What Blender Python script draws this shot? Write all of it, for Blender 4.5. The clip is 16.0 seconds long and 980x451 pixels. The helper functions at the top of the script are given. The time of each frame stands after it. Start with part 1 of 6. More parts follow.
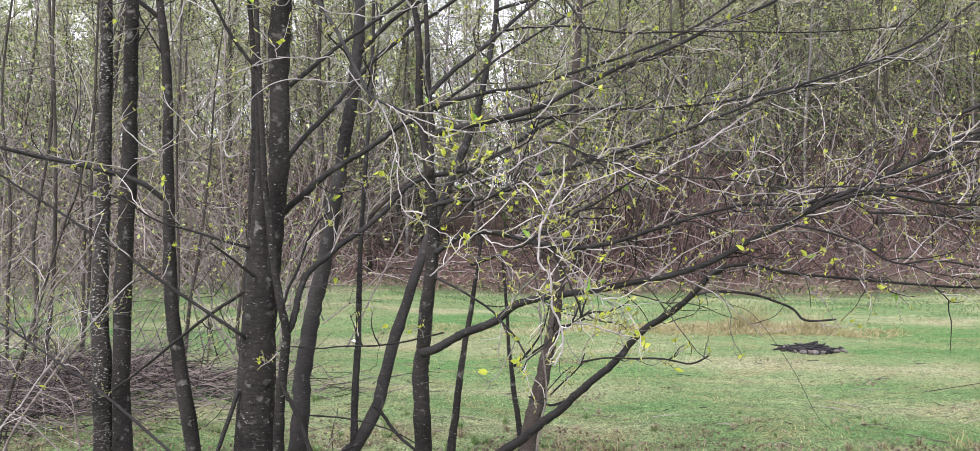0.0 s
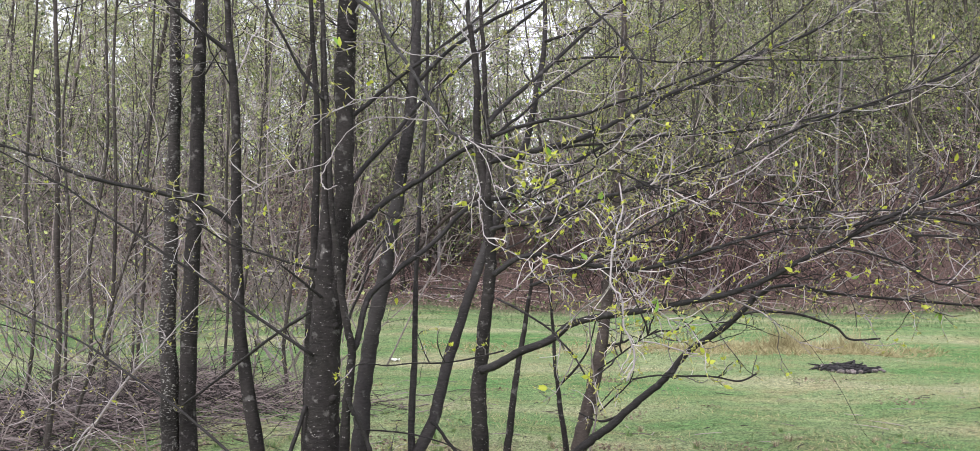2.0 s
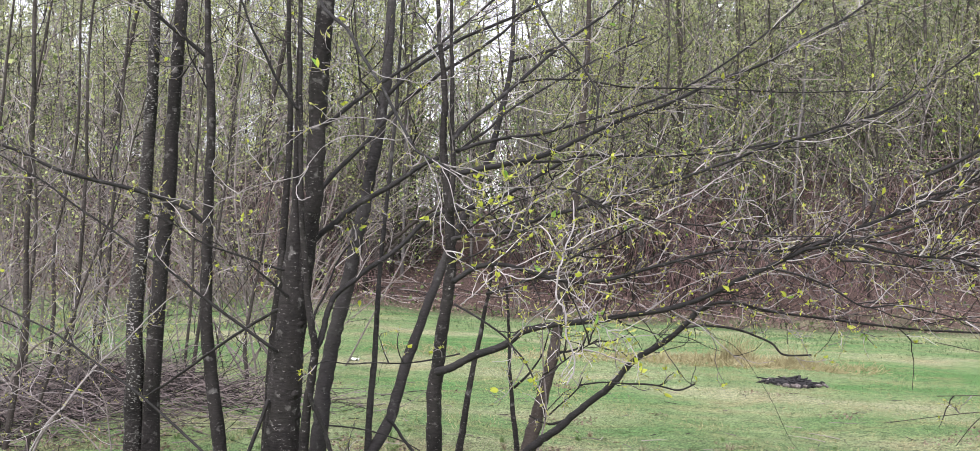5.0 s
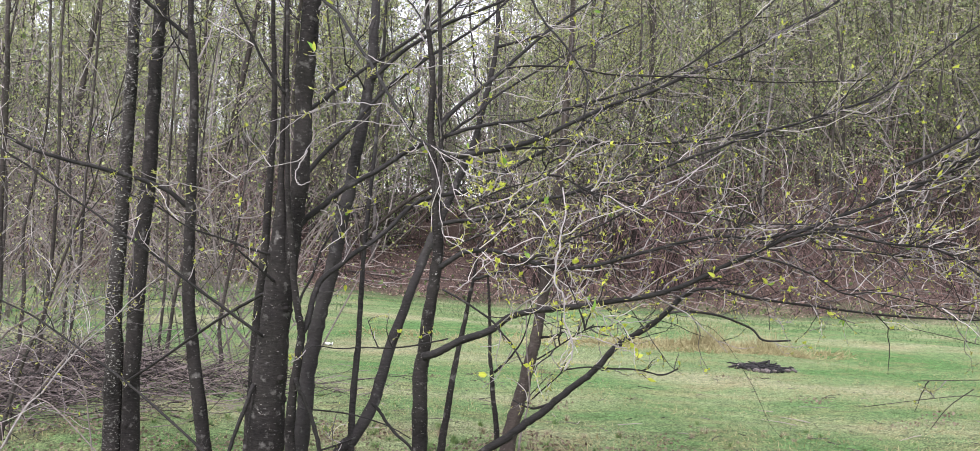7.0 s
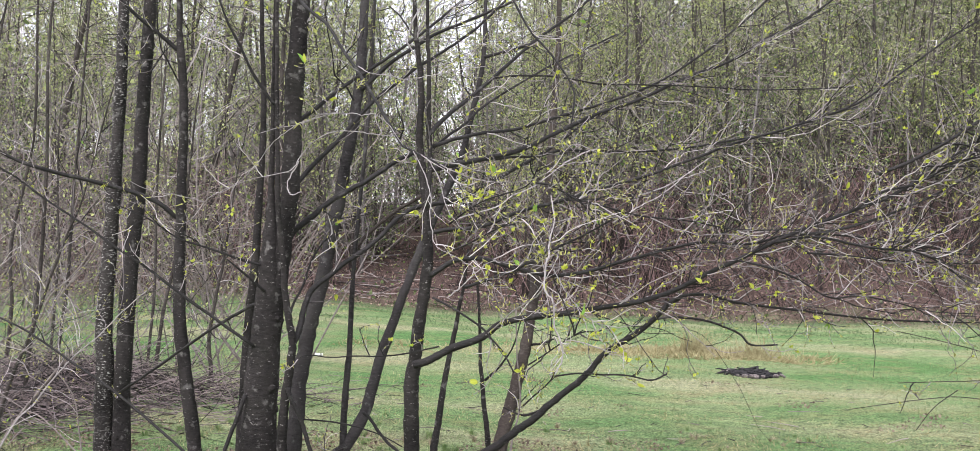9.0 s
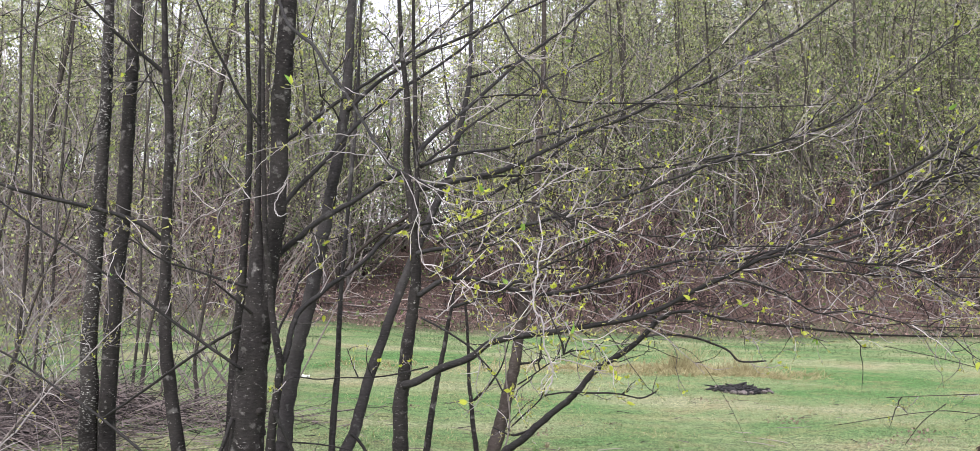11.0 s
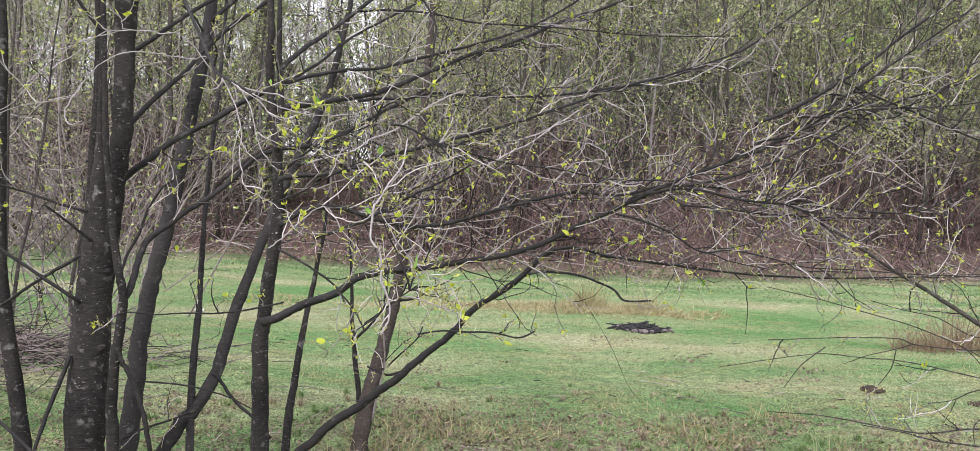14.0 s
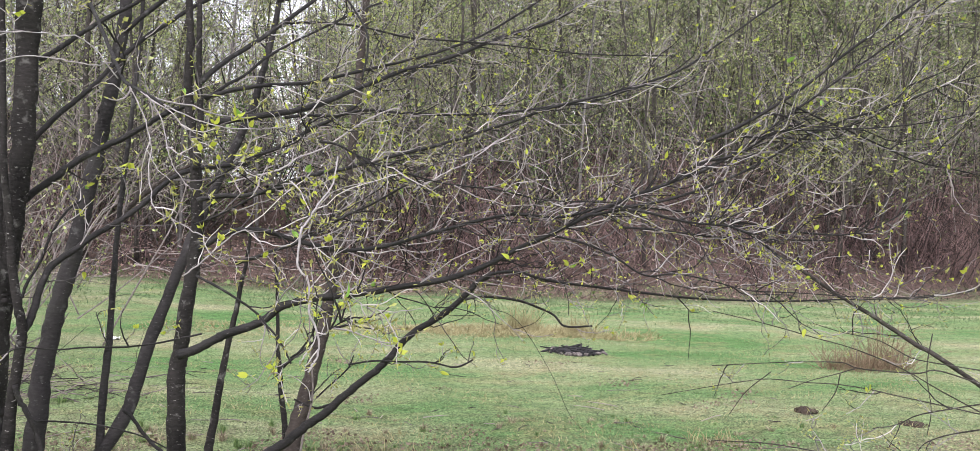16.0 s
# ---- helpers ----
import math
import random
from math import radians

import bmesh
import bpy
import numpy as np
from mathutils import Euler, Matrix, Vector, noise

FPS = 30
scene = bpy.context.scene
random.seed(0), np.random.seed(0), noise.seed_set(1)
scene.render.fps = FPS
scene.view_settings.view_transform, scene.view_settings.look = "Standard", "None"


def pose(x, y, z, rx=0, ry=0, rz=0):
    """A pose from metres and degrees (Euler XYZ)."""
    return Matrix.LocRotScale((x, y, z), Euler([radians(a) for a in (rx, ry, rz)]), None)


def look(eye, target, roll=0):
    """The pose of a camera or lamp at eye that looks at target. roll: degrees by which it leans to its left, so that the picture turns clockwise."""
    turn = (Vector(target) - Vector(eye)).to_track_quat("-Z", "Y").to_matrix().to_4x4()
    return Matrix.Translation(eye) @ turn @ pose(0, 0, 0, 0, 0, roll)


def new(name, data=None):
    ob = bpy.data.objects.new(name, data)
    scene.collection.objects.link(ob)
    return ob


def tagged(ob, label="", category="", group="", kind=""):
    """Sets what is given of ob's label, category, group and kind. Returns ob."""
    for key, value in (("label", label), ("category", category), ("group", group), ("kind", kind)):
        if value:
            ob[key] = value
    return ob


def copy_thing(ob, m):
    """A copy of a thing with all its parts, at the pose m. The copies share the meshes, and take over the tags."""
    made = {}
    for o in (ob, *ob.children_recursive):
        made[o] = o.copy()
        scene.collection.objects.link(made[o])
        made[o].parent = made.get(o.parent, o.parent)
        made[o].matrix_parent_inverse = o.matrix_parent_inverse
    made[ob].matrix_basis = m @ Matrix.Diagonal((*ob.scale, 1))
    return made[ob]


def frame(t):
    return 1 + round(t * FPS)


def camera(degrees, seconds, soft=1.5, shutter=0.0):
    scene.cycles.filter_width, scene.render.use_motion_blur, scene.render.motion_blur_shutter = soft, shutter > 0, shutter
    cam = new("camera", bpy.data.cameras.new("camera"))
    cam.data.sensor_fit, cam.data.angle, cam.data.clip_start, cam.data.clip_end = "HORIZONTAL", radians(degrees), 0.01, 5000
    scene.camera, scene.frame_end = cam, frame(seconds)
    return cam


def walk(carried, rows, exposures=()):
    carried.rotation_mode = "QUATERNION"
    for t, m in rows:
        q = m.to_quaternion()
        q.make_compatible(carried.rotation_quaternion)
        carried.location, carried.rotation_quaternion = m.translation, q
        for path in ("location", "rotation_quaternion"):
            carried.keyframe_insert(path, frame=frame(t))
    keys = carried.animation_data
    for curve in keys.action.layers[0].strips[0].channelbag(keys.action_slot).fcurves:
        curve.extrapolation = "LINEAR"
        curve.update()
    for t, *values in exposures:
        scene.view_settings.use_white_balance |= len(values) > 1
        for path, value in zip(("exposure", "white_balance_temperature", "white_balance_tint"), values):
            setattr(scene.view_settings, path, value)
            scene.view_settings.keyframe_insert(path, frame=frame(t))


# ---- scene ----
cam = camera(59.0, 16.0, soft=0.5)
PATH = [
    (0, (0.321, 0.297, 1.725), (0.159, 2.29, 1.765), -0.3),
    (0.5, (0.391, 0.225, 1.717), (0.179, 2.213, 1.771), -1.0),
    (1, (0.337, 0.153, 1.731), (0.068, 2.134, 1.797), -1.2),
    (1.5, (0.24, 0.106, 1.749), (-0.023, 2.087, 1.834), -1.2),
    (2, (0.175, 0.035, 1.745), (-0.049, 2.021, 1.829), -0.4),
    (2.5, (0.183, -0.013, 1.754), (-0.012, 1.975, 1.845), 0.8),
    (3, (0.257, -0.087, 1.763), (0.064, 1.901, 1.856), 1.4),
    (3.5, (0.345, -0.144, 1.768), (0.149, 1.844, 1.861), 1.8),
    (4, (0.316, -0.19, 1.771), (0.127, 1.799, 1.866), 1.9),
    (6.5, (0.127, -0.314, 1.781), (0.054, 1.683, 1.853), 2.0),
    (7, (0.112, -0.294, 1.776), (0.042, 1.704, 1.837), 2.2),
    (7.5, (0.113, -0.303, 1.772), (0.046, 1.695, 1.831), 1.9),
    (8, (0.11, -0.333, 1.77), (0.049, 1.665, 1.829), 1.8),
    (8.5, (0.116, -0.338, 1.773), (0.062, 1.66, 1.84), 1.7),
    (9, (0.108, -0.343, 1.766), (0.064, 1.655, 1.85), 1.6),
    (11.5, (0.1, -0.34, 1.771), (0.113, 1.656, 1.901), 0.4),
    (12, (0.131, -0.305, 1.773), (0.244, 1.689, 1.893), 0.8),
    (12.5, (0.196, -0.19, 1.747), (0.339, 1.804, 1.824), 1.5),
    (13, (0.275, -0.101, 1.718), (0.429, 1.892, 1.754), 1.9),
    (13.5, (0.342, 0.008, 1.724), (0.502, 2.002, 1.716), 2.0),
    (14, (0.408, 0.049, 1.744), (0.576, 2.041, 1.732), 2.2),
    (14.5, (0.413, 0.093, 1.744), (0.623, 2.082, 1.736), 2.2),
    (15, (0.337, 0.19, 1.743), (0.626, 2.169, 1.759), 2.1),
    (15.5, (0.342, 0.255, 1.725), (0.653, 2.231, 1.75), 2.0),
    (16, (0.396, 0.299, 1.751), (0.723, 2.272, 1.795), 2.0),
]
EXPOSURE = [(0, 1.36), (0.5, 1.36), (1, 1.03), (1.5, 0.95), (2, 1.2), (2.5, 1.32), (4, 1.32), (9, 1.31), (16, 1.29)]
walk(cam, [(t, look(eye, target, roll)) for t, eye, target, roll in PATH], [(t, stops, 6450, 16) for t, stops in EXPOSURE])

# ---- world and light: a bright overcast spring day ----
world = bpy.data.worlds.new("overcast_sky")
scene.world = world
world.use_nodes = True
wn = world.node_tree.nodes
wl = world.node_tree.links
wn.clear()
sky = wn.new("ShaderNodeTexSky")
sky.sky_type = "NISHITA"
sky.sun_disc = False
sky.sun_elevation = radians(54)
sky.sun_rotation = radians(205)
sky.air_density, sky.dust_density, sky.ozone_density = 1.0, 1.5, 1.0
soft_sky = wn.new("ShaderNodeHueSaturation")
soft_sky.inputs["Saturation"].default_value = 0.22
bg = wn.new("ShaderNodeBackground")
bg.inputs["Strength"].default_value = 0.15
out = wn.new("ShaderNodeOutputWorld")
wl.new(sky.outputs[0], soft_sky.inputs["Color"])
wl.new(soft_sky.outputs[0], bg.inputs["Color"])
wl.new(bg.outputs[0], out.inputs["Surface"])

sun_data = bpy.data.lights.new("sun", "SUN")
sun_data.energy, sun_data.angle, sun_data.color = 1.2, radians(25), (1.0, 0.98, 0.96)
sun = new("sun", sun_data)
sun.matrix_world = look((-14, -16, 48), (0, 14, 0))


# ---- materials ----
def nodes(name):
    m = bpy.data.materials.new(name)
    m.use_nodes = True
    t = m.node_tree
    t.nodes.clear()
    return m, t.nodes, t.links


def ramp(n, stops):
    r = n.new("ShaderNodeValToRGB")
    while len(r.color_ramp.elements) < len(stops):
        r.color_ramp.elements.new(0.5)
    for e, (p, c) in zip(r.color_ramp.elements, stops):
        e.position, e.color = p, (*c, 1)
    return r


def noise_tex(n, l, scale, detail=4.0, stretch=(1, 1, 1), coords="Object", rough=0.55):
    tc = n.new("ShaderNodeTexCoord")
    mp = n.new("ShaderNodeMapping")
    mp.inputs["Scale"].default_value = stretch
    tx = n.new("ShaderNodeTexNoise")
    tx.inputs["Scale"].default_value, tx.inputs["Detail"].default_value = scale, detail
    tx.inputs["Roughness"].default_value = rough
    l.new(tc.outputs[coords], mp.inputs["Vector"])
    l.new(mp.outputs[0], tx.inputs["Vector"])
    return tx


def mix(n, l, fac, a, b, mode="MIX"):
    m = n.new("ShaderNodeMix")
    m.data_type, m.blend_type = "RGBA", mode
    for sock, v in ((m.inputs[0], fac), (m.inputs[6], a), (m.inputs[7], b)):
        if isinstance(v, (int, float)):
            sock.default_value = v
        elif isinstance(v, tuple):
            sock.default_value = (*v, 1)
        else:
            l.new(v, sock)
    return m.outputs[2]


def finish(n, l, colour, rough=0.85, bump=None, strength=0.4, distance=0.01, gloss=0.3):
    p = n.new("ShaderNodeBsdfPrincipled")
    o = n.new("ShaderNodeOutputMaterial")
    l.new(colour, p.inputs["Base Color"])
    p.inputs["Roughness"].default_value = rough
    p.inputs["Specular IOR Level"].default_value = gloss
    if bump is not None:
        b = n.new("ShaderNodeBump")
        b.inputs["Strength"].default_value, b.inputs["Distance"].default_value = strength, distance
        l.new(bump, b.inputs["Height"])
        l.new(b.outputs[0], p.inputs["Normal"])
    l.new(p.outputs[0], o.inputs["Surface"])
    return p


def bark(name, dark, light, spot, spots=0.62, moss=0.0, rough=0.85, gloss=0.15):
    """Smooth young bark with pale flecks in short level rows, and grey lichen patches."""
    m, n, l = nodes(name)
    big = noise_tex(n, l, 5.0, 4.0, (1, 1, 0.45))
    fine = noise_tex(n, l, 55.0, 5.0, (0.45, 0.45, 1.3), rough=0.65)
    base = ramp(n, [(0.3, dark), (0.7, light)])
    l.new(mix(n, l, 0.4, big.outputs["Fac"], fine.outputs["Fac"]), base.inputs["Fac"])
    fleck = noise_tex(n, l, 100.0, 3.0, (0.4, 0.4, 0.9), rough=0.65)
    where = noise_tex(n, l, 4.0, 3.0, (1, 1, 0.7))
    wr = ramp(n, [(0.36, (0.15, 0.15, 0.15)), (0.58, (1, 1, 1))])
    l.new(where.outputs["Fac"], wr.inputs["Fac"])
    fr = ramp(n, [(spots, (0, 0, 0)), (spots + 0.07, (1, 1, 1))])
    l.new(fleck.outputs["Fac"], fr.inputs["Fac"])
    lichen = noise_tex(n, l, 14.0, 5.0)
    lr = ramp(n, [(0.6, (0, 0, 0)), (0.72, (0.55, 0.55, 0.55))])
    l.new(lichen.outputs["Fac"], lr.inputs["Fac"])
    c = mix(n, l, lr.outputs[0], base.outputs[0], tuple(0.6 * v for v in spot))
    flecks = mix(n, l, 1.0, fr.outputs[0], wr.outputs[0], "MULTIPLY")
    c = mix(n, l, flecks, c, spot)
    if moss:
        mo = noise_tex(n, l, 3.0, 4.0)
        mr = ramp(n, [(0.5, (0, 0, 0)), (0.75, (moss, moss, moss))])
        l.new(mo.outputs["Fac"], mr.inputs["Fac"])
        c = mix(n, l, mr.outputs[0], c, (0.055, 0.065, 0.035))
    finish(n, l, c, rough, fine.outputs["Fac"], 0.9, 0.012, gloss)
    return m


def twig_mat(name, a, b):
    m, n, l = nodes(name)
    g = n.new("ShaderNodeNewGeometry")
    v = noise_tex(n, l, 25.0, 3.0)
    r = ramp(n, [(0.3, a), (0.5, tuple(0.32 * p + 0.68 * q for p, q in zip(b, a))), (0.72, b)])
    l.new(mix(n, l, 0.4, g.outputs["Random Per Island"], v.outputs["Fac"]), r.inputs["Fac"])
    finish(n, l, r.outputs[0], 0.75)
    return m


def leaf_mat(name, a, b, through_light=0.5):
    m, n, l = nodes(name)
    g = n.new("ShaderNodeNewGeometry")
    r = ramp(n, [(0.0, a), (1.0, b)])
    l.new(g.outputs["Random Per Island"], r.inputs["Fac"])
    d = n.new("ShaderNodeBsdfPrincipled")
    d.inputs["Roughness"].default_value = 0.55
    d.inputs["Specular IOR Level"].default_value = 0.3
    t = n.new("ShaderNodeBsdfTranslucent")
    ms = n.new("ShaderNodeMixShader")
    ms.inputs[0].default_value = through_light
    o = n.new("ShaderNodeOutputMaterial")
    l.new(r.outputs[0], d.inputs["Base Color"])
    l.new(r.outputs[0], t.inputs["Color"])
    l.new(d.outputs[0], ms.inputs[1])
    l.new(t.outputs[0], ms.inputs[2])
    l.new(ms.outputs[0], o.inputs["Surface"])
    return m


def meadow_mat():
    m, n, l = nodes("meadow_turf")
    big = noise_tex(n, l, 0.3, 4.0, (0.7, 1.5, 1))
    mid = noise_tex(n, l, 1.3, 6.0, (0.8, 1.3, 1), rough=0.65)
    fine = noise_tex(n, l, 45.0, 5.0, rough=0.7)
    green = ramp(n, [(0.36, (0.115, 0.235, 0.085)), (0.5, (0.2, 0.285, 0.135)), (0.63, (0.34, 0.35, 0.22))])
    l.new(big.outputs["Fac"], green.inputs["Fac"])
    straw = ramp(n, [(0.48, (0, 0, 0)), (0.72, (0.7, 0.7, 0.7))])
    l.new(mid.outputs["Fac"], straw.inputs["Fac"])
    c = mix(n, l, straw.outputs[0], green.outputs[0], (0.30, 0.26, 0.15))
    tuft = noise_tex(n, l, 9.0, 5.0, rough=0.7)
    tr = ramp(n, [(0.3, (0.4, 0.45, 0.38)), (0.46, (0.95, 0.95, 0.95)), (0.68, (1.25, 1.22, 1.15))])
    l.new(tuft.outputs["Fac"], tr.inputs["Fac"])
    c = mix(n, l, 1.0, c, tr.outputs[0], "MULTIPLY")
    fr = ramp(n, [(0.36, (0.2, 0.22, 0.2)), (0.5, (0.95, 0.95, 0.95)), (0.64, (1.65, 1.6, 1.55))])
    l.new(fine.outputs["Fac"], fr.inputs["Fac"])
    c = mix(n, l, 1.0, c, fr.outputs[0], "MULTIPLY")
    # worn brown turf under the trees, in patches
    tc = n.new("ShaderNodeTexCoord")
    sp = n.new("ShaderNodeSeparateXYZ")
    l.new(tc.outputs["Object"], sp.inputs[0])
    near = n.new("ShaderNodeMapRange")
    near.inputs["From Min"].default_value, near.inputs["From Max"].default_value = 11.5, 7.5
    l.new(sp.outputs["Y"], near.inputs["Value"])
    worn = noise_tex(n, l, 3.2, 6.0, (0.8, 1.4, 1), rough=0.7)
    wp = ramp(n, [(0.47, (0, 0, 0)), (0.6, (0.6, 0.6, 0.6))])
    l.new(worn.outputs["Fac"], wp.inputs["Fac"])
    soil = ramp(n, [(0.36, (0.025, 0.02, 0.014)), (0.52, (0.12, 0.10, 0.068)), (0.66, (0.32, 0.27, 0.19))])
    l.new(fine.outputs["Fac"], soil.inputs["Fac"])
    c = mix(n, l, mix(n, l, 1.0, wp.outputs[0], near.outputs[0], "MULTIPLY"), c, soil.outputs[0])
    # bare leaf litter under the woods
    tc = n.new("ShaderNodeTexCoord")
    sp = n.new("ShaderNodeSeparateXYZ")
    l.new(tc.outputs["Object"], sp.inputs[0])
    ad = n.new("ShaderNodeMath")
    ad.operation = "MULTIPLY_ADD"
    l.new(mid.outputs["Fac"], ad.inputs[0])
    ad.inputs[1].default_value = 5.0
    east = n.new("ShaderNodeMapRange")
    for name, value in (("From Min", 13.5), ("From Max", 29.5), ("To Min", 0.0), ("To Max", -7.2)):
        east.inputs[name].default_value = value
    l.new(sp.outputs["X"], east.inputs["Value"])
    back = n.new("ShaderNodeMath")
    l.new(sp.outputs["Y"], back.inputs[0])
    l.new(east.outputs[0], back.inputs[1])
    l.new(back.outputs[0], ad.inputs[2])
    wr = n.new("ShaderNodeMapRange")
    wr.inputs["From Min"].default_value, wr.inputs["From Max"].default_value = 29.0, 32.4
    l.new(ad.outputs[0], wr.inputs["Value"])
    litter = ramp(n, [(0.36, (0.016, 0.011, 0.010)), (0.70, (0.23, 0.16, 0.14))])
    l.new(fine.outputs["Fac"], litter.inputs["Fac"])
    c = mix(n, l, wr.outputs[0], c, litter.outputs[0])
    finish(n, l, c, 0.95, fine.outputs["Fac"], 0.8, 0.04, 0.1)
    return m


M_TURF = meadow_mat()
M_BARK = bark("alder_bark", (0.005, 0.0046, 0.0047), (0.050, 0.0445, 0.0435), (0.38, 0.365, 0.35), 0.635, 0.08)
M_BARK_GREY = bark("lichen_bark", (0.007, 0.0064, 0.0065), (0.066, 0.059, 0.057), (0.42, 0.41, 0.39), 0.575, 0.1)
M_BARK_FAR = bark("woodland_bark", (0.012, 0.010, 0.0095), (0.10, 0.086, 0.08), (0.30, 0.29, 0.27), 0.62, 0.3)
M_BARK_POLE = bark("pole_bark", (0.06, 0.055, 0.053), (0.26, 0.24, 0.235), (0.5, 0.49, 0.48), 0.6, 0.1)
M_BARK_PALE = bark("pale_bark", (0.022, 0.018, 0.016), (0.105, 0.086, 0.078), (0.24, 0.22, 0.205), 0.62, 0.1)
M_LIMB = bark("limb_bark", (0.004, 0.0036, 0.0038), (0.036, 0.032, 0.032), (0.17, 0.16, 0.155), 0.67, 0.04, 0.7, 0.3)
M_BARK_SMOOTH = bark("smooth_bark", (0.014, 0.013, 0.0135), (0.072, 0.066, 0.067), (0.30, 0.29, 0.285), 0.655, 0.12)
M_TWIG = twig_mat("twig_bark", (0.012, 0.010, 0.011), (0.38, 0.34, 0.345))
M_TWIG_PALE = twig_mat("dead_twig", (0.13, 0.115, 0.117), (0.58, 0.535, 0.54))
M_TWIG_FAR = twig_mat("woodland_twig", (0.035, 0.03, 0.028), (0.42, 0.37, 0.35))
M_BRUSH = twig_mat("bramble_stem", (0.010, 0.0065, 0.007), (0.31, 0.205, 0.20))
M_BRUSHWOOD = twig_mat("cut_brushwood", (0.035, 0.029, 0.028), (0.38, 0.325, 0.31))
M_PILE = twig_mat("heaped_brushwood", (0.012, 0.009, 0.0095), (0.27, 0.22, 0.215))
M_LEAF = leaf_mat("young_leaf", (0.42, 0.50, 0.05), (0.64, 0.68, 0.11))
M_LEAF_GREEN = leaf_mat("fresh_green_leaf", (0.16, 0.36, 0.05), (0.30, 0.50, 0.10))
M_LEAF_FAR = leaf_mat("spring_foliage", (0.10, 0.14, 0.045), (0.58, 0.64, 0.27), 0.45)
# paler than M_LEAF_FAR: distance haze is put into the leaf colour
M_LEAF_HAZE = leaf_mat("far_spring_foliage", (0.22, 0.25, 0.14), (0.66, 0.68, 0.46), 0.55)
M_LEAF_SHRUB = leaf_mat("shrub_foliage", (0.03, 0.06, 0.02), (0.28, 0.38, 0.15), 0.35)
M_GRASS = leaf_mat("grass_blade", (0.10, 0.17, 0.06), (0.30, 0.36, 0.18), 0.3)
M_BANK_LEAF = leaf_mat("bank_leaf", (0.05, 0.033, 0.028), (0.46, 0.33, 0.28), 0.15)
M_RED_STRAW = leaf_mat("reddish_dry_grass", (0.13, 0.085, 0.055), (0.36, 0.26, 0.18), 0.2)
M_STRAW = leaf_mat("dry_grass", (0.27, 0.225, 0.11), (0.57, 0.51, 0.30), 0.3)


# ---- mesh helpers ----
class Soup:
    """Gathers verts and faces and makes one mesh of them."""

    def __init__(self):
        self.v, self.f, self.n = [], [], 0

    def add(self, v, f):
        self.v.append(np.asarray(v, float))
        self.f.extend([tuple(i + self.n for i in q) for q in f])
        self.n += len(v)

    def tube(self, pts, radii, sides=6, cap=True):
        pts = np.asarray(pts, float)
        k = len(pts)
        d = np.gradient(pts, axis=0)
        d /= np.linalg.norm(d, axis=1)[:, None] + 1e-9
        ref = np.array((0.0, 1.0, 0.0)) if abs(d[0][1]) < 0.8 else np.array((1.0, 0.0, 0.0))
        a = np.cross(d, ref)
        a /= np.linalg.norm(a, axis=1)[:, None] + 1e-9
        b = np.cross(d, a)
        ang = np.arange(sides) * (2 * math.pi / sides)
        ring = a[:, None, :] * np.cos(ang)[None, :, None] + b[:, None, :] * np.sin(ang)[None, :, None]
        v = pts[:, None, :] + ring * np.asarray(radii, float)[:, None, None]
        f = []
        for i in range(k - 1):
            o = i * sides
            for j in range(sides):
                j2 = (j + 1) % sides
                f.append((o + j, o + j2, o + sides + j2, o + sides + j))
        if cap:
            f.append(tuple(range(sides - 1, -1, -1)))
            f.append(tuple((k - 1) * sides + j for j in range(sides)))
        self.add(v.reshape(-1, 3), f)

    def leaf(self, at, along, up, length, width):
        """A folded leaf of four triangles."""
        at, along, up = (np.asarray(q, float) for q in (at, along, up))
        along = along / (np.linalg.norm(along) + 1e-9)
        side = np.cross(along, up)
        side /= np.linalg.norm(side) + 1e-9
        nrm = np.cross(side, along)
        v = [at, at + along * length * 0.45 + side * width * 0.5 + nrm * width * 0.18, at + along * length, at + along * length * 0.45 - side * width * 0.5 + nrm * width * 0.18]
        self.add(v, [(0, 1, 2), (0, 2, 3)])

    def mesh(self, name, material, smooth=True):
        me = bpy.data.meshes.new(name)
        if self.v:
            me.from_pydata(np.concatenate(self.v).tolist(), [], self.f)
        me.materials.append(material)
        if smooth:
            me.shade_smooth()
        me.update()
        return me


def part(name, soup, material, parent=None, label="", smooth=True):
    ob = new(name, soup.mesh(name, material, smooth))
    if parent is not None:
        ob.parent = parent
    return tagged(ob, label)


RNG = np.random.default_rng(11)


def leaves_many(soup, at, along, length, width, rng):
    """Many small folded leaves at once."""
    k = len(at)
    along = along / (np.linalg.norm(along, axis=1)[:, None] + 1e-9)
    side = np.cross(along, rng.normal(size=(k, 3)))
    side /= np.linalg.norm(side, axis=1)[:, None] + 1e-9
    nrm = np.cross(side, along)
    length, width = np.asarray(length).reshape(-1, 1), np.asarray(width).reshape(-1, 1)
    v = np.stack([at, at + along * length * 0.45 + side * width * 0.5 + nrm * width * 0.15, at + along * length, at + along * length * 0.45 - side * width * 0.5 + nrm * width * 0.15], axis=1)
    o = soup.n + 4 * np.arange(k)
    soup.v.append(v.reshape(-1, 3))
    soup.f.extend(zip(o.tolist(), (o + 1).tolist(), (o + 2).tolist(), (o + 3).tolist()))
    soup.n += 4 * k


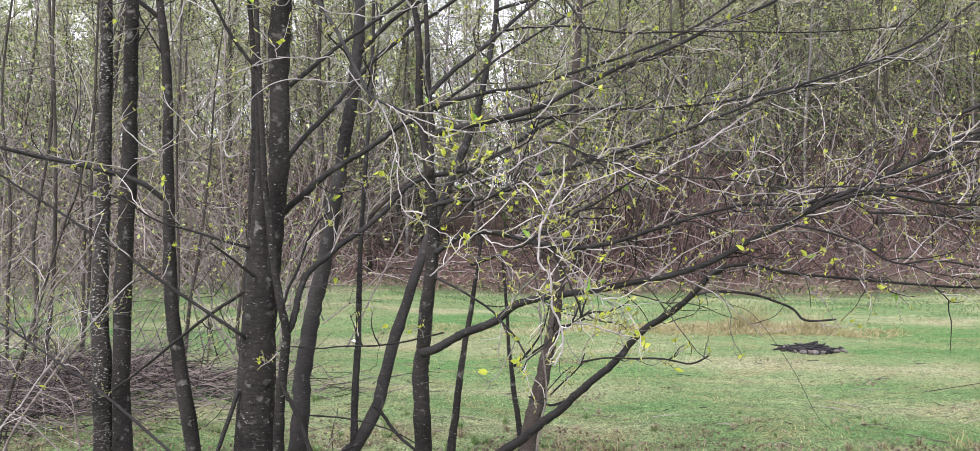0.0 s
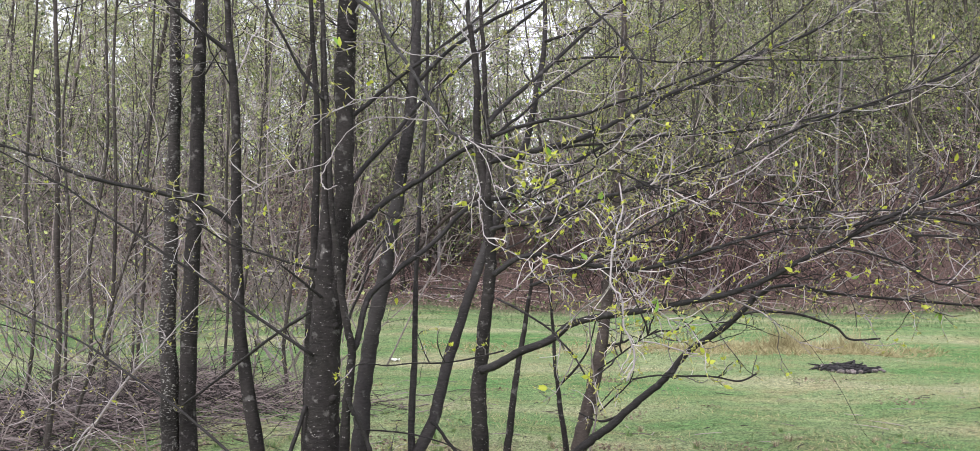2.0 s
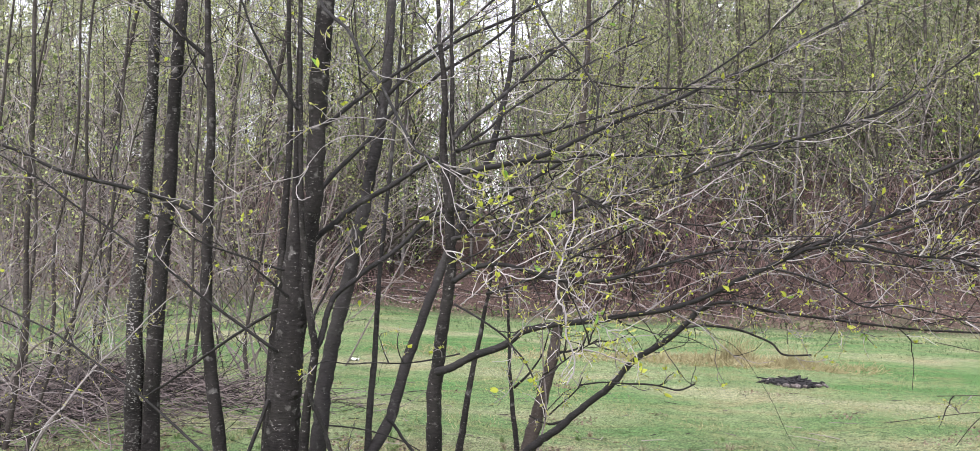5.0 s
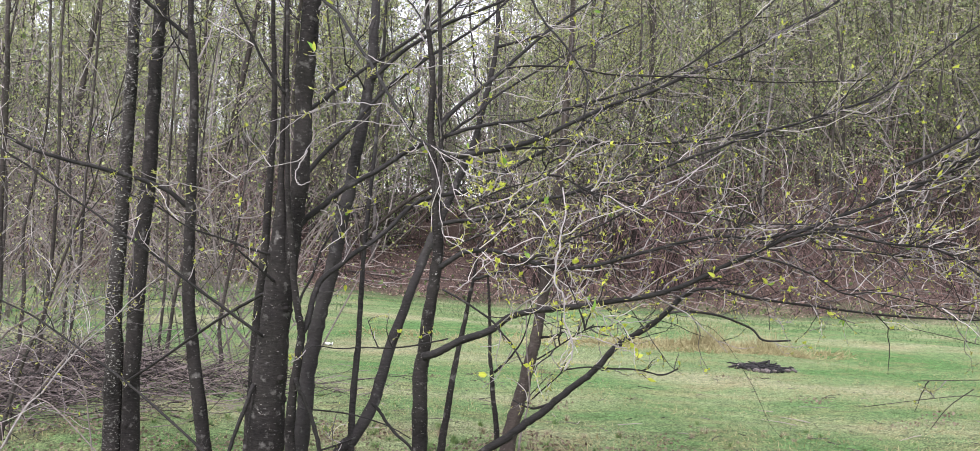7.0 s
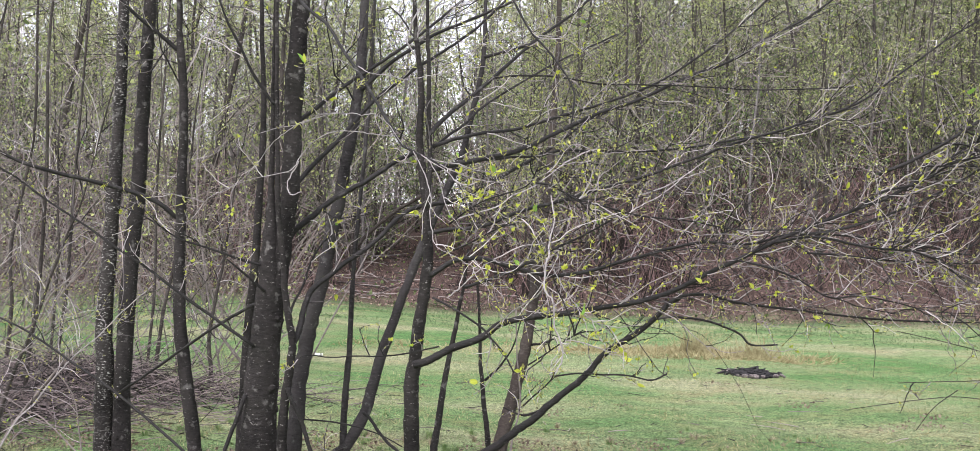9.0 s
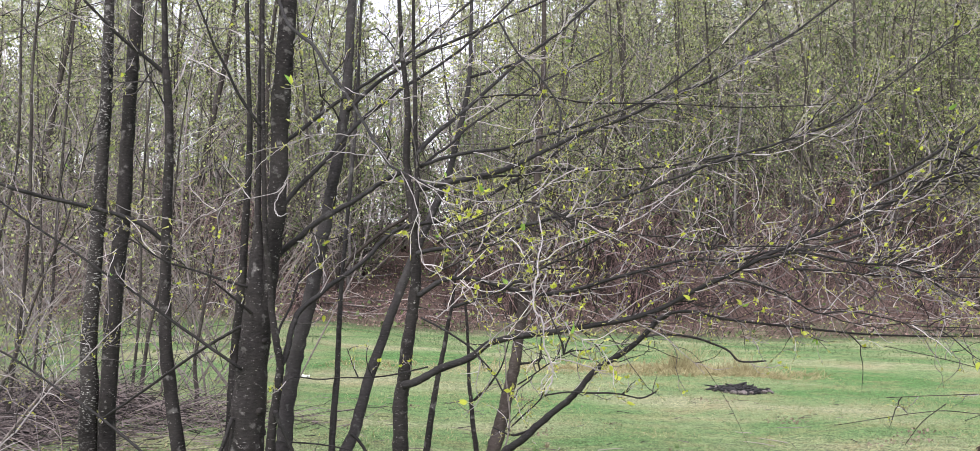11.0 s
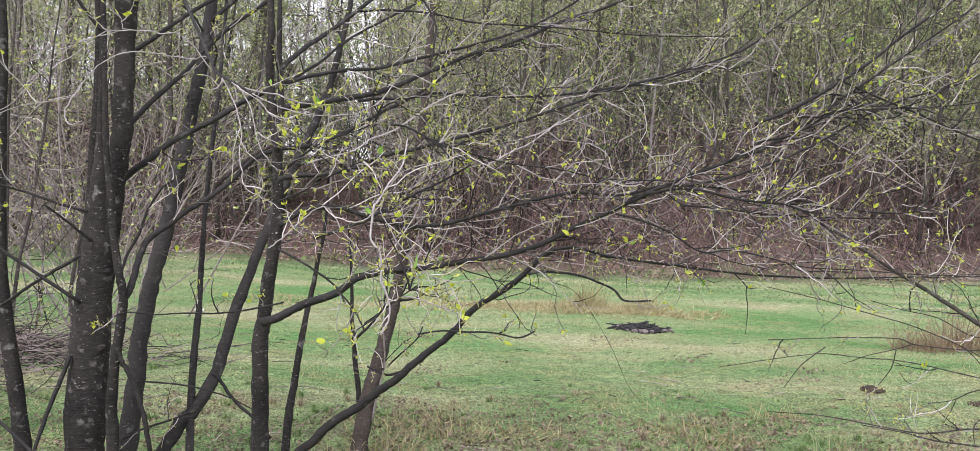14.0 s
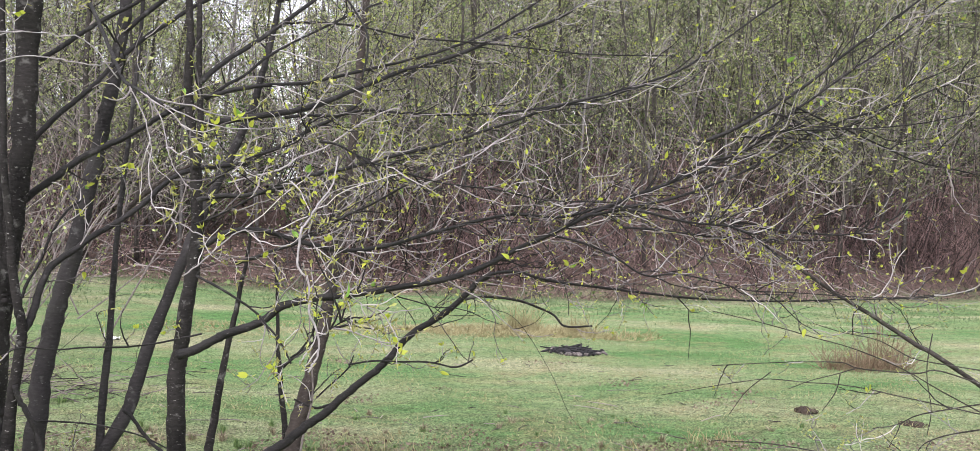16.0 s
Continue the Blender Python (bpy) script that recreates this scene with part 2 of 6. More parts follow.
def wander(start, way, length, steps, rng, bend=0.12, rise=0.0):
    p, d = np.array(start, float), np.array(way, float)
    d /= np.linalg.norm(d)
    pts = [p.copy()]
    for _ in range(steps):
        d = d + rng.normal(size=3) * bend + np.array((0, 0, rise))
        d /= np.linalg.norm(d)
        p = p + d * (length / steps)
        pts.append(p.copy())
    return np.array(pts)


def edge_shift(x):
    """How far the wood's edge draws back, where the meadow runs on to the east."""
    return 0.45 * min(16.0, max(0.0, x - 13.5))


def ground_z(x, y):
    z = 0.05 * math.sin(0.55 * x + 0.4) * math.sin(0.5 * y) + 0.03 * math.sin(1.9 * x + 1.1 * y)
    a = x / max(y, 20.0)
    z += (0.002 + 0.018 * min(1.0, max(0.0, (-0.02 - a) / 0.16))) * min(16.0, max(0.0, y - 13.0))
    slope = 0.145 + 0.2 * min(1.0, max(0.0, (a + 0.04) / 0.22)) + 0.1 * min(1.0, max(0.0, (a - 0.24) / 0.16)) + 0.1 * min(1.0, max(0.0, (-0.16 - a) / 0.15))
    y = y - edge_shift(x)
    far = max(0.0, y - 29.0)
    z += slope * 62.0 * math.tanh(far / 62.0) + 0.022 * min(far, 60.0) * math.sin(0.17 * x + 0.3) * math.sin(0.1 * y) + 0.12 * max(0.0, min(1.0, (y - 28.5) / 2.5))
    return z


# ---- ground ----
def build_ground():
    s = Soup()
    xs = np.concatenate([np.linspace(-2500, -70, 8), np.linspace(-66, 66, 161), np.linspace(70, 2500, 8)])
    ys = np.concatenate([np.linspace(-2500, -40, 6), np.linspace(-20, 92, 181), np.linspace(100, 2500, 8)])
    v = [(x, y, ground_z(x, min(y, 200))) for y in ys for x in xs]
    w = len(xs)
    f = [(j * w + i, j * w + i + 1, (j + 1) * w + i + 1, (j + 1) * w + i) for j in range(len(ys) - 1) for i in range(w - 1)]
    s.add(v, f)
    return tagged(part("ground", s, M_TURF), "grassy clearing rising into brown woodland leaf litter", "ground", kind="structure")


build_ground()


# ---- woodland behind the clearing ----
def woodland_tree(seed, height, radius, leafy, first_branch, limbs_per_m=3.3, spread=1.0, label="", foliage=None, twiggy=True, leaf=1.0, full=12.5, wood=None):
    rng = np.random.default_rng(seed)
    root = new("woodland_tree")
    trunk = Soup()
    pts = wander((0, 0, -0.3), (rng.normal() * 0.06, rng.normal() * 0.06, 1), height, 9, rng, 0.04, 0.02)
    rad = radius * (1 - np.linspace(0, 1, 10) ** 1.2 * 0.92)
    rad[0] *= 1.3
    trunk.tube(pts, rad, 7)
    limbs, crown = Soup(), Soup()
    at, along = [], []
    for i in range(int(height * limbs_per_m)):
        h = first_branch + (1 - first_branch) * rng.random() ** 1.1
        k = h * 9
        j = min(8, int(k))
        p = pts[j] + (pts[j + 1] - pts[j]) * (k - j)
        a = rng.random() * 2 * math.pi
        reach = spread * (0.7 + 2.2 * rng.random()) * (1.2 - h) * height / 11
        q = wander(p, (math.cos(a), math.sin(a), 0.25 + 0.8 * rng.random()), reach, 4, rng, 0.2, 0.05)
        limbs.tube(q[::2], np.linspace(max(0.011, rad[j] * 0.26), 0.006, 3), 3, False)
        for _ in range((5 if p[2] < 10.5 else 2) if twiggy else 4):
            b = q[1 + int(rng.integers(0, 4))]
            t = wander(b, rng.normal(size=3) + np.array((0, 0, 0.3)), 0.4 + 0.8 * rng.random(), 2, rng, 0.3)
            if twiggy:
                limbs.tube(t[::2], (0.008, 0.004), 3, False)
            c = int(leafy * (0.3 + 1.4 * rng.random()) * (0.15 if b[2] < 3.0 else 1.3 if b[2] < full else 0.3))
            at.append(t[0] + (t[2] - t[0]) * rng.random((c, 1)) + rng.normal(size=(c, 3)) * 0.14)
            along.append(rng.normal(size=(c, 3)) + np.array((0, 0, -0.2)))
    at, along = np.concatenate(at), np.concatenate(along)
    sz = leaf * (0.055 + 0.05 * rng.random(len(at)))
    leaves_many(crown, at, along, sz, sz * 0.75, rng)
    part("trunk", trunk, wood or M_BARK_FAR, root)
    tagged(part("branchwork", limbs, M_TWIG_FAR, root), kind="stuff")
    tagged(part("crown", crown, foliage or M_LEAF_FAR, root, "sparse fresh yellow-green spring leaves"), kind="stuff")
    return tagged(root, label or "slender woodland tree with sparse yellow-green spring leaves", "tree", "trees of the woodland")


def scatter(kinds, places, rng, low=0.8, high=1.25):
    for i, (x, y) in enumerate(places):
        m = pose(x, y, ground_z(x, y), rng.normal() * 2, rng.normal() * 2, rng.random() * 360) @ Matrix.Scale(low + (high - low) * rng.random(), 4)
        if i < len(kinds):
            kinds[i].matrix_basis = m
        else:
            copy_thing(kinds[i % len(kinds)], m)


def join_woods(kinds, places, rng, low, high, label):
    """Trees too far off to be told apart, as one stand with its trunks, branches and leaves."""
    root = new("far_woodland")
    stand = {}
    for i, (x, y) in enumerate(places):
        m = np.array(pose(x, y, ground_z(x, y), rng.normal() * 2, rng.normal() * 2, rng.random() * 360) @ Matrix.Scale(low + (high - low) * rng.random(), 4))
        for child in kinds[i % len(kinds)].children:
            name, me = child.name.split(".")[0], child.data
            co = np.empty(3 * len(me.vertices))
            me.vertices.foreach_get("co", co)
            soup, _ = stand.setdefault(name, (Soup(), me.materials[0]))
            soup.add(co.reshape(-1, 3) @ m[:3, :3].T + m[:3, 3], [tuple(p.vertices) for p in me.polygons])
    for name, (soup, material) in stand.items():
        tagged(part(name, soup, material, root), kind="stuff")
    for kind in kinds:
        for ob in (*kind.children, kind):
            bpy.data.objects.remove(ob)
    tagged(root, label, "far trees", kind="stuff")


def build_woodland():
    rng = np.random.default_rng(5)
    kinds = [woodland_tree(100 + i, *p) for i, p in enumerate([(15, 0.085, 7, 0.12), (17, 0.1, 6, 0.18), (13, 0.06, 7.5, 0.08), (18, 0.13, 5, 0.2), (11, 0.05, 9, 0.06), (16, 0.08, 6, 0.14), (14, 0.065, 7, 0.1)])]
    places = []
    while len(places) < 146:
        y = 30.5 + 26 * rng.random() ** 1.3
        x = (-0.8 + 1.72 * rng.random() if rng.random() < 0.78 else -0.3 + 0.4 * rng.random()) * y
        if len(places) > 118:
            y, x = 31.5 + 18 * rng.random(), 0
            x = (0.5 + 0.5 * rng.random()) * y
        gap = -0.15 * y < x < -0.02 * y
        if gap and y < 43:
            continue
        places.append((x, y + edge_shift(x)))
    scatter(kinds, places, rng)
    # farther stands take the leaf colour with haze painted in
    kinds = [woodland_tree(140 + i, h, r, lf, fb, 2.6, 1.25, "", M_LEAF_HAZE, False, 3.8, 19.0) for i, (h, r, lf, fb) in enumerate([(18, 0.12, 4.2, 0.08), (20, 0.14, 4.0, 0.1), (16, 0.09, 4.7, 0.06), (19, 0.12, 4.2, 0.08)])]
    places = []
    while len(places) < 165:
        y = 46 + 52 * rng.random() ** 0.7
        x = (-0.8 + 1.72 * rng.random() if rng.random() < 0.68 else 0.12 + 0.6 * rng.random()) * y
        if -0.26 < x / y < -0.05 and rng.random() < 0.55:
            continue
        places.append((x, y))
    join_woods(kinds, places, rng, 0.8, 1.25, "distant woodland trees with leaves coloured pale for haze")
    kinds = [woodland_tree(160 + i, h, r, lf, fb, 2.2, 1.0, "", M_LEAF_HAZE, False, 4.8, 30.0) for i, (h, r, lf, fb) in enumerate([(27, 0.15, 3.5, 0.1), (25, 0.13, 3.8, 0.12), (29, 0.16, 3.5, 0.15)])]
    places = []
    while len(places) < 90:
        y = (60 if len(places) < 56 else 50) + 44 * rng.random() ** 0.8
        a = -0.8 + 1.2 * rng.random() if len(places) < 56 else 0.4 + 0.6 * rng.random()
        if -0.26 < a < -0.06 and rng.random() < 0.7:
            continue
        places.append((a * y, y))
    join_woods(kinds, places, rng, 0.85, 1.15, "tall woodland trees behind the wood, leaves coloured pale for haze")
    poles = [woodland_tree(180 + i, h, r, 3.0, 0.45, 2.0, 0.7, "slim straight pale-barked tree with few leaves", None, True, 1.3, 20.0, M_BARK_POLE) for i, (h, r) in enumerate([(17, 0.07), (15, 0.055), (19, 0.09)])]
    places = []
    while len(places) < 54:
        y = 33 + 26 * rng.random()
        a = -0.5 + 0.6 * rng.random() if rng.random() < 0.75 else 0.1 + 0.5 * rng.random()
        places.append((a * y, y + edge_shift(a * y)))
    scatter(poles, places, rng, 0.85, 1.15)


build_woodland()


def smooth_way(q):
    """Rounds a six-point way into sixteen points."""
    t = np.linspace(0, 5, 16)
    w = np.stack([np.interp(t, np.arange(6), q[:, i]) for i in range(3)], axis=1)
    w[1:-1] = 0.25 * w[:-2] + 0.5 * w[1:-1] + 0.25 * w[2:]
    return w


def bare_shrub(seed, height, stems, leafy, wood, foliage, label, category="shrub", name="bare_shrub", split=False):
    """A many-stemmed shrub with fine forking twigs."""
    rng = np.random.default_rng(seed)
    root = new(name)
    s, c = Soup(), Soup()
    at, along = [], []
    for _ in range(stems):
        a = rng.random() * 2 * math.pi
        d = (math.cos(a) * 0.55, math.sin(a) * 0.55, 0.7 + 0.5 * rng.random())
        q = wander((rng.normal() * 0.35, rng.normal() * 0.35, -0.1), d, height * (0.5 + 0.6 * rng.random()), 5, rng, 0.2 if split else 0.16, 0.05 if split else 0.02)
        if split:
            one = Soup()
            one.tube(smooth_way(q), np.linspace(0.013, 0.004, 16), 6)
            part("stem", one, wood, root)
        else:
            s.tube(q, np.linspace(0.016, 0.005, 6), 3, False)
        for _ in range(9):
            b = q[int(rng.integers(1, 6))]
            t = wander(b, rng.normal(size=3) + np.array((0, 0, 0.4)), height * (0.1 + 0.28 * rng.random()), 3, rng, 0.3, -0.02)
            if split:
                s.tube(t, (0.006, 0.005, 0.004, 0.0025), 3, False)
            else:
                s.tube(t[[0, 3]], (0.009, 0.004), 3, False)
            n = int(leafy * (0.2 + 1.6 * rng.random()))
            if n:
                at.append(t[0] + (t[3] - t[0]) * rng.random((n, 1)) + rng.normal(size=(n, 3)) * 0.1)
                along.append(rng.normal(size=(n, 3)))
    tagged(part("branchwork", s, wood, root), kind="stuff")
    if at:
        at, along = np.concatenate(at), np.concatenate(along)
        sz = 0.04 + 0.04 * rng.random(len(at))
        leaves_many(c, at, along, sz, sz * 0.75, rng)
        tagged(part("foliage", c, foliage, root, "fresh green spring leaves"), kind="stuff")
    return tagged(root, label, category, category + "s of the wood edge")


def build_undergrowth():
    rng = np.random.default_rng(8)
    brown = [bare_shrub(200 + i, h, n, lf, M_BRUSH, M_LEAF_FAR, "reddish-brown bare shrub with tangled twigs at the wood edge") for i, (h, n, lf) in enumerate([(3.0, 15, 0.2), (4.2, 13, 0.5), (2.3, 16, 0), (3.6, 13, 0.4)])]
    places = []
    while len(places) < 140:
        y = 30.2 + 8 * rng.random() ** 1.4
        x = -22 + 62 * rng.random()
        if -8 < x < -0.5 and rng.random() < 0.75:
            continue
        places.append((x, y + edge_shift(x)))
    scatter(brown, places, rng, 0.7, 1.3)
    green = [bare_shrub(220 + i, h, n, lf, M_TWIG_FAR, M_LEAF_SHRUB, "leafing green shrub under the woodland trees", name="leafing_shrub", category="green shrub") for i, (h, n, lf) in enumerate([(5.5, 10, 9.5), (7.0, 9, 9), (4.5, 11, 10)])]
    places = []
    while len(places) < 165:
        y = 34.5 + 24 * rng.random() if len(places) < 115 else 62 + 30 * rng.random()
        x = (-0.72 + 1.55 * rng.random() if len(places) < 125 else 0.1 + 0.62 * rng.random()) * y
        if abs(x + 3.5) < 2.5 and y < 44 and rng.random() < 0.7:
            continue
        places.append((x, y + 0.6 * edge_shift(x)))
    scatter(green, places[:115], rng, 0.8, 1.6)
    for _ in range(34):
        y = 33.5 + 24 * rng.random()
        x = (0.42 + 0.56 * rng.random()) * y
        y += edge_shift(x)
        copy_thing(green[int(rng.integers(0, 3))], pose(x, y, ground_z(x, y), 0, 0, rng.random() * 360) @ Matrix.Scale(1.3 + 0.9 * rng.random(), 4))
    for x, y in places[115:]:
        copy_thing(green[int(rng.integers(0, 3))], pose(x, y, ground_z(x, y), 0, 0, rng.random() * 360) @ Matrix.Scale(1.5 + 0.9 * rng.random(), 4))
    grey = [bare_shrub(240 + i, h, n, lf, M_BRUSHWOOD, M_LEAF_FAR, "tall bare grey-brown thicket shrub with a few green leaves", name="thicket_shrub", category="thicket shrub", split=True) for i, (h, n, lf) in enumerate([(5.0, 6, 4.0), (6.0, 5, 3.6), (4.4, 7, 3.0)])]
    places = []
    while len(places) < 46:
        y = 10.5 + 17 * rng.random() if len(places) < 22 else 19 + 9.5 * rng.random()
        x = -0.25 * y - 0.6 - 0.45 * y * rng.random()
        places.append((x, y))
    scatter(grey, places, rng, 0.75, 1.35)
    s = Soup()
    for i in range(6000):
        y = 28.7 + 12 * rng.random() ** 1.6
        x = -24 + 66 * rng.random()
        if -9 < x < -2 and rng.random() < 0.6:
            continue
        y += edge_shift(x)
        q = wander((x, y, ground_z(x, y) - 0.05), (rng.normal() * 0.8, rng.normal() * 0.8, 1), 0.4 + 1.5 * rng.random() ** 2, 3, rng, 0.3, -0.2)
        s.tube(q, (0.010, 0.009, 0.007, 0.004), 3, False)
    tagged(part("bramble_thicket", s, M_BRUSH), "reddish-brown bare bramble thicket along the wood edge", "brambles", kind="stuff")

    # fallen leaves, dead sticks and green seedlings on the bank
    n = 16000
    y = 28.6 + 15 * rng.random(n) ** 1.3
    x = (-0.72 + 1.5 * rng.random(n)) * y
    y = y + np.array([edge_shift(a) for a in x])
    at = np.stack([x, y, np.array([ground_z(a, c) for a, c in zip(x, y)]) + 0.03 + 0.05 * rng.random(n)], axis=1)
    size = 0.05 + 0.09 * rng.random(n)
    s = Soup()
    leaves_many(s, at[:13500], rng.normal(size=(13500, 3)) * (1, 1, 0.4), size[:13500], size[:13500] * 0.7, rng)
    tagged(part("bank_leaf_litter", s, M_BANK_LEAF), "dead brown leaves covering the woodland bank", "leaf litter", kind="stuff")
    s = Soup()
    leaves_many(s, at[13500:], rng.normal(size=(2500, 3)) + np.array((0, 0, 0.6)), size[13500:] * 1.3, size[13500:], rng)
    tagged(part("bank_seedlings", s, M_LEAF_SHRUB), "low green seedlings on the woodland bank", "seedlings", kind="stuff")
    s = Soup()
    for i in range(700):
        y = 29.8 + 12 * rng.random() ** 1.3
        x = (-0.72 + 1.5 * rng.random()) * y
        y += edge_shift(x)
        a = rng.random() * 2 * math.pi
        q = wander((x, y, 0), (math.cos(a), math.sin(a), 0), 0.5 + 2.5 * rng.random() ** 2, 4, rng, 0.12)
        q[:, 2] = [ground_z(c[0], c[1]) + 0.03 + 0.12 * rng.random() for c in q]
        s.tube(q, np.linspace(0.022, 0.008, 5), 4, False)
    tagged(part("dead_branchwood", s, M_TWIG_FAR), "fallen dead branches lying on the woodland bank", "fallen branches", kind="stuff")


build_undergrowth()


# ---- near trees: alders and saplings at the clearing's edge ----
def smooth_path(pts, per=5, wobble=0.0, rng=None):
    """A Catmull-Rom curve through the given places."""
    p = np.asarray(pts, float)
    p = np.concatenate([[2 * p[0] - p[1]], p, [2 * p[-1] - p[-2]]])
    res = []
    for i in range(1, len(p) - 2):
        for t in np.arange(per) / per:
            a, b, c, d = p[i - 1], p[i], p[i + 1], p[i + 2]
            res.append(0.5 * (2 * b + (c - a) * t + (2 * a - 5 * b + 4 * c - d) * t * t + (3 * b - a - 3 * c + d) * t ** 3))
    res.append(p[-2])
    res = np.array(res)
    if wobble:
        res[1:-1] += rng.normal(size=(len(res) - 2, 3)) * wobble
    return res


class Tree:
    """One tree: an Empty at its foot with trunk, limbs, twigs, buds and leaves."""

    def __init__(self, label, foot, seed, group="alders at the clearing's edge", category="tree", name="alder_tree"):
        self.root = new(name)
        self.root.location = foot
        self.foot = np.array(foot, float)
        self.rng = np.random.default_rng(seed)
        self.fine, self.pale, self.bud, self.dark, self.green = Soup(), Soup(), Soup(), Soup(), Soup()
        self.tips = []
        tagged(self.root, label, category, group)

    def stem(self, pts, r0, r1, material=None, name="trunk", label="", per=5, sides=12, knots=0, taper=None):
        """A stem along the given places; taper gives shares of r0 at even steps where it is not even."""
        path = smooth_path(np.asarray(pts, float) - self.foot, per, 0.0014 if material is M_TWIG_PALE else min(0.0025, r1 * 0.15), self.rng)
        k = len(path)
        rad = np.linspace(r0, r1, k) if taper is None else r0 * np.interp(np.linspace(0, 1, k), np.linspace(0, 1, len(taper)), taper)
        rad = rad * (1 + 0.045 * self.rng.normal(size=k))
        s = Soup()
        s.tube(path, rad, sides)
        for _ in range(knots):
            i = int(self.rng.integers(2, k - 2))
            d = self.rng.normal(size=3) * (1, 1, 0.2)
            d /= np.linalg.norm(d)
            d[1] = -abs(d[1])
            q = path[i] + d * rad[i] * 0.75
            s.tube([q, q + d * rad[i] * 0.3, q + d * rad[i] * 0.36], (rad[i] * 0.34, rad[i] * 0.22, rad[i] * 0.06), 7)
        part(name, s, material or M_BARK, self.root, label)
        return path, rad

    def limb(self, pts, r0, r1, twigs=0, reach=0.5, material=None, leafy=0.2, name="limb", start=0.12):
        path, rad = self.stem(pts, r0, r1, material or M_LIMB, name, sides=8)
        pale = material is M_TWIG_PALE
        self.twigs(path, twigs, reach, leafy, start, pale, 2, 0.0021 if pale else 0.0035)
        return path

    def twigs(self, path, count, reach, leafy=0.2, start=0.12, pale=False, depth=2, r=0.0034):
        rng, k = self.rng, len(path)
        for _ in range(count):
            i = min(k - 2, int((start + (1 - start) * rng.random() ** 0.8) * (k - 1)))
            tan = path[i + 1] - path[i]
            tan /= np.linalg.norm(tan) + 1e-9
            side = np.cross(tan, rng.normal(size=3) * (0.4, 1.0, 0.4))
            side /= np.linalg.norm(side) + 1e-9
            d = tan * (0.55 + 0.6 * rng.random()) + side * (0.4 + 0.7 * rng.random()) + np.array((0.08, 0, 0.1))
            length = reach * (0.35 + 0.9 * rng.random())
            q = wander(path[i], d, length, 7, rng, 0.22, 0.03)
            if depth > 1 and not pale and rng.random() < 0.2:
                (self.dark).tube(q, np.linspace(r * 1.25, r * 0.5, 8), 5, False)
                self.twigs(q, int(rng.integers(2, 5)), reach * 0.5, leafy, 0.2, pale, 1, r * 0.7)
                continue
            (self.pale if pale or rng.random() < 0.4 else self.fine).tube(q, np.linspace(r, r * 0.5, 8), 4, False)
            self.tips.append((q[-1], q[-1] - q[-2], leafy))
            for j in range(2, 6):
                if rng.random() < 0.5:
                    self.tips.append((q[j], np.cross(q[j] - q[j - 1], rng.normal(size=3)), leafy * 0.7))
            if depth > 1:
                self.twigs(q, int(rng.integers(1, 4)), reach * 0.45, leafy, 0.2, pale, depth - 1, r * 0.65)

    def finish(self, most_leaves=0):
        rng, placed = self.rng, 0
        order = rng.permutation(len(self.tips))
        for j in order:
            p, d, leafy = self.tips[j]
            d = d / (np.linalg.norm(d) + 1e-9)
            size = 0.014 + 0.014 * rng.random()
            self.bud.tube([p, p + d * size], (0.0036, 0.001), 3, False)
            if rng.random() < 0.05 + 0.45 * leafy:
                at = np.repeat((p + d * size * 0.3)[None], 2, axis=0)
                sz = 0.012 + 0.014 * rng.random(2)
                leaves_many(self.bud, at, d + rng.normal(size=(2, 3)) * 0.55, sz, sz * 0.6, rng)
            if most_leaves > 20 and rng.random() < 0.36 * leafy:
                k = int(rng.integers(2, 5))
                sz = 0.017 + 0.015 * rng.random(k)
                leaves_many(self.green, np.repeat(p[None], k, axis=0), d * 0.8 + rng.normal(size=(k, 3)) * 0.6 + np.array((0, 0, 0.3)), sz, sz * 0.62, rng)
            if rng.random() < leafy and placed < most_leaves:
                for _ in range(int(rng.integers(1, 3))):
                    up = (d + rng.normal(size=3) * 0.6 + np.array((0, 0, 0.3)))
                    up /= np.linalg.norm(up)
                    place = Vector(p + up * 0.004)
                    leaf = new("leaf", LEAVES[int(rng.integers(0, len(LEAVES)))])
                    leaf.parent = self.root
                    turn = Vector(up).to_track_quat("Z", "Y").to_matrix().to_4x4()
                    leaf.matrix_basis = Matrix.Translation(place) @ turn @ pose(0, 0, 0, 0, 0, rng.random() * 360) @ Matrix.Scale(0.8 + 1.0 * rng.random() ** 1.6, 4)
                    placed += 1
        for name, s, m, label in (("dark_twigwork", self.dark, M_LIMB, "dark slender side twigs"), ("fine_twigwork", self.fine, M_TWIG, "fine bare grey-brown twigs"), ("pale_twigwork", self.pale, M_TWIG_PALE, "pale grey bare twigs"), ("bud_growth", self.bud, M_BUD, "small opening buds"), ("young_foliage", self.green, M_LEAF, "tiny yellow-green leaf tufts")):
            if s.v:
                tagged(part(name, s, m, self.root, label), kind="stuff")


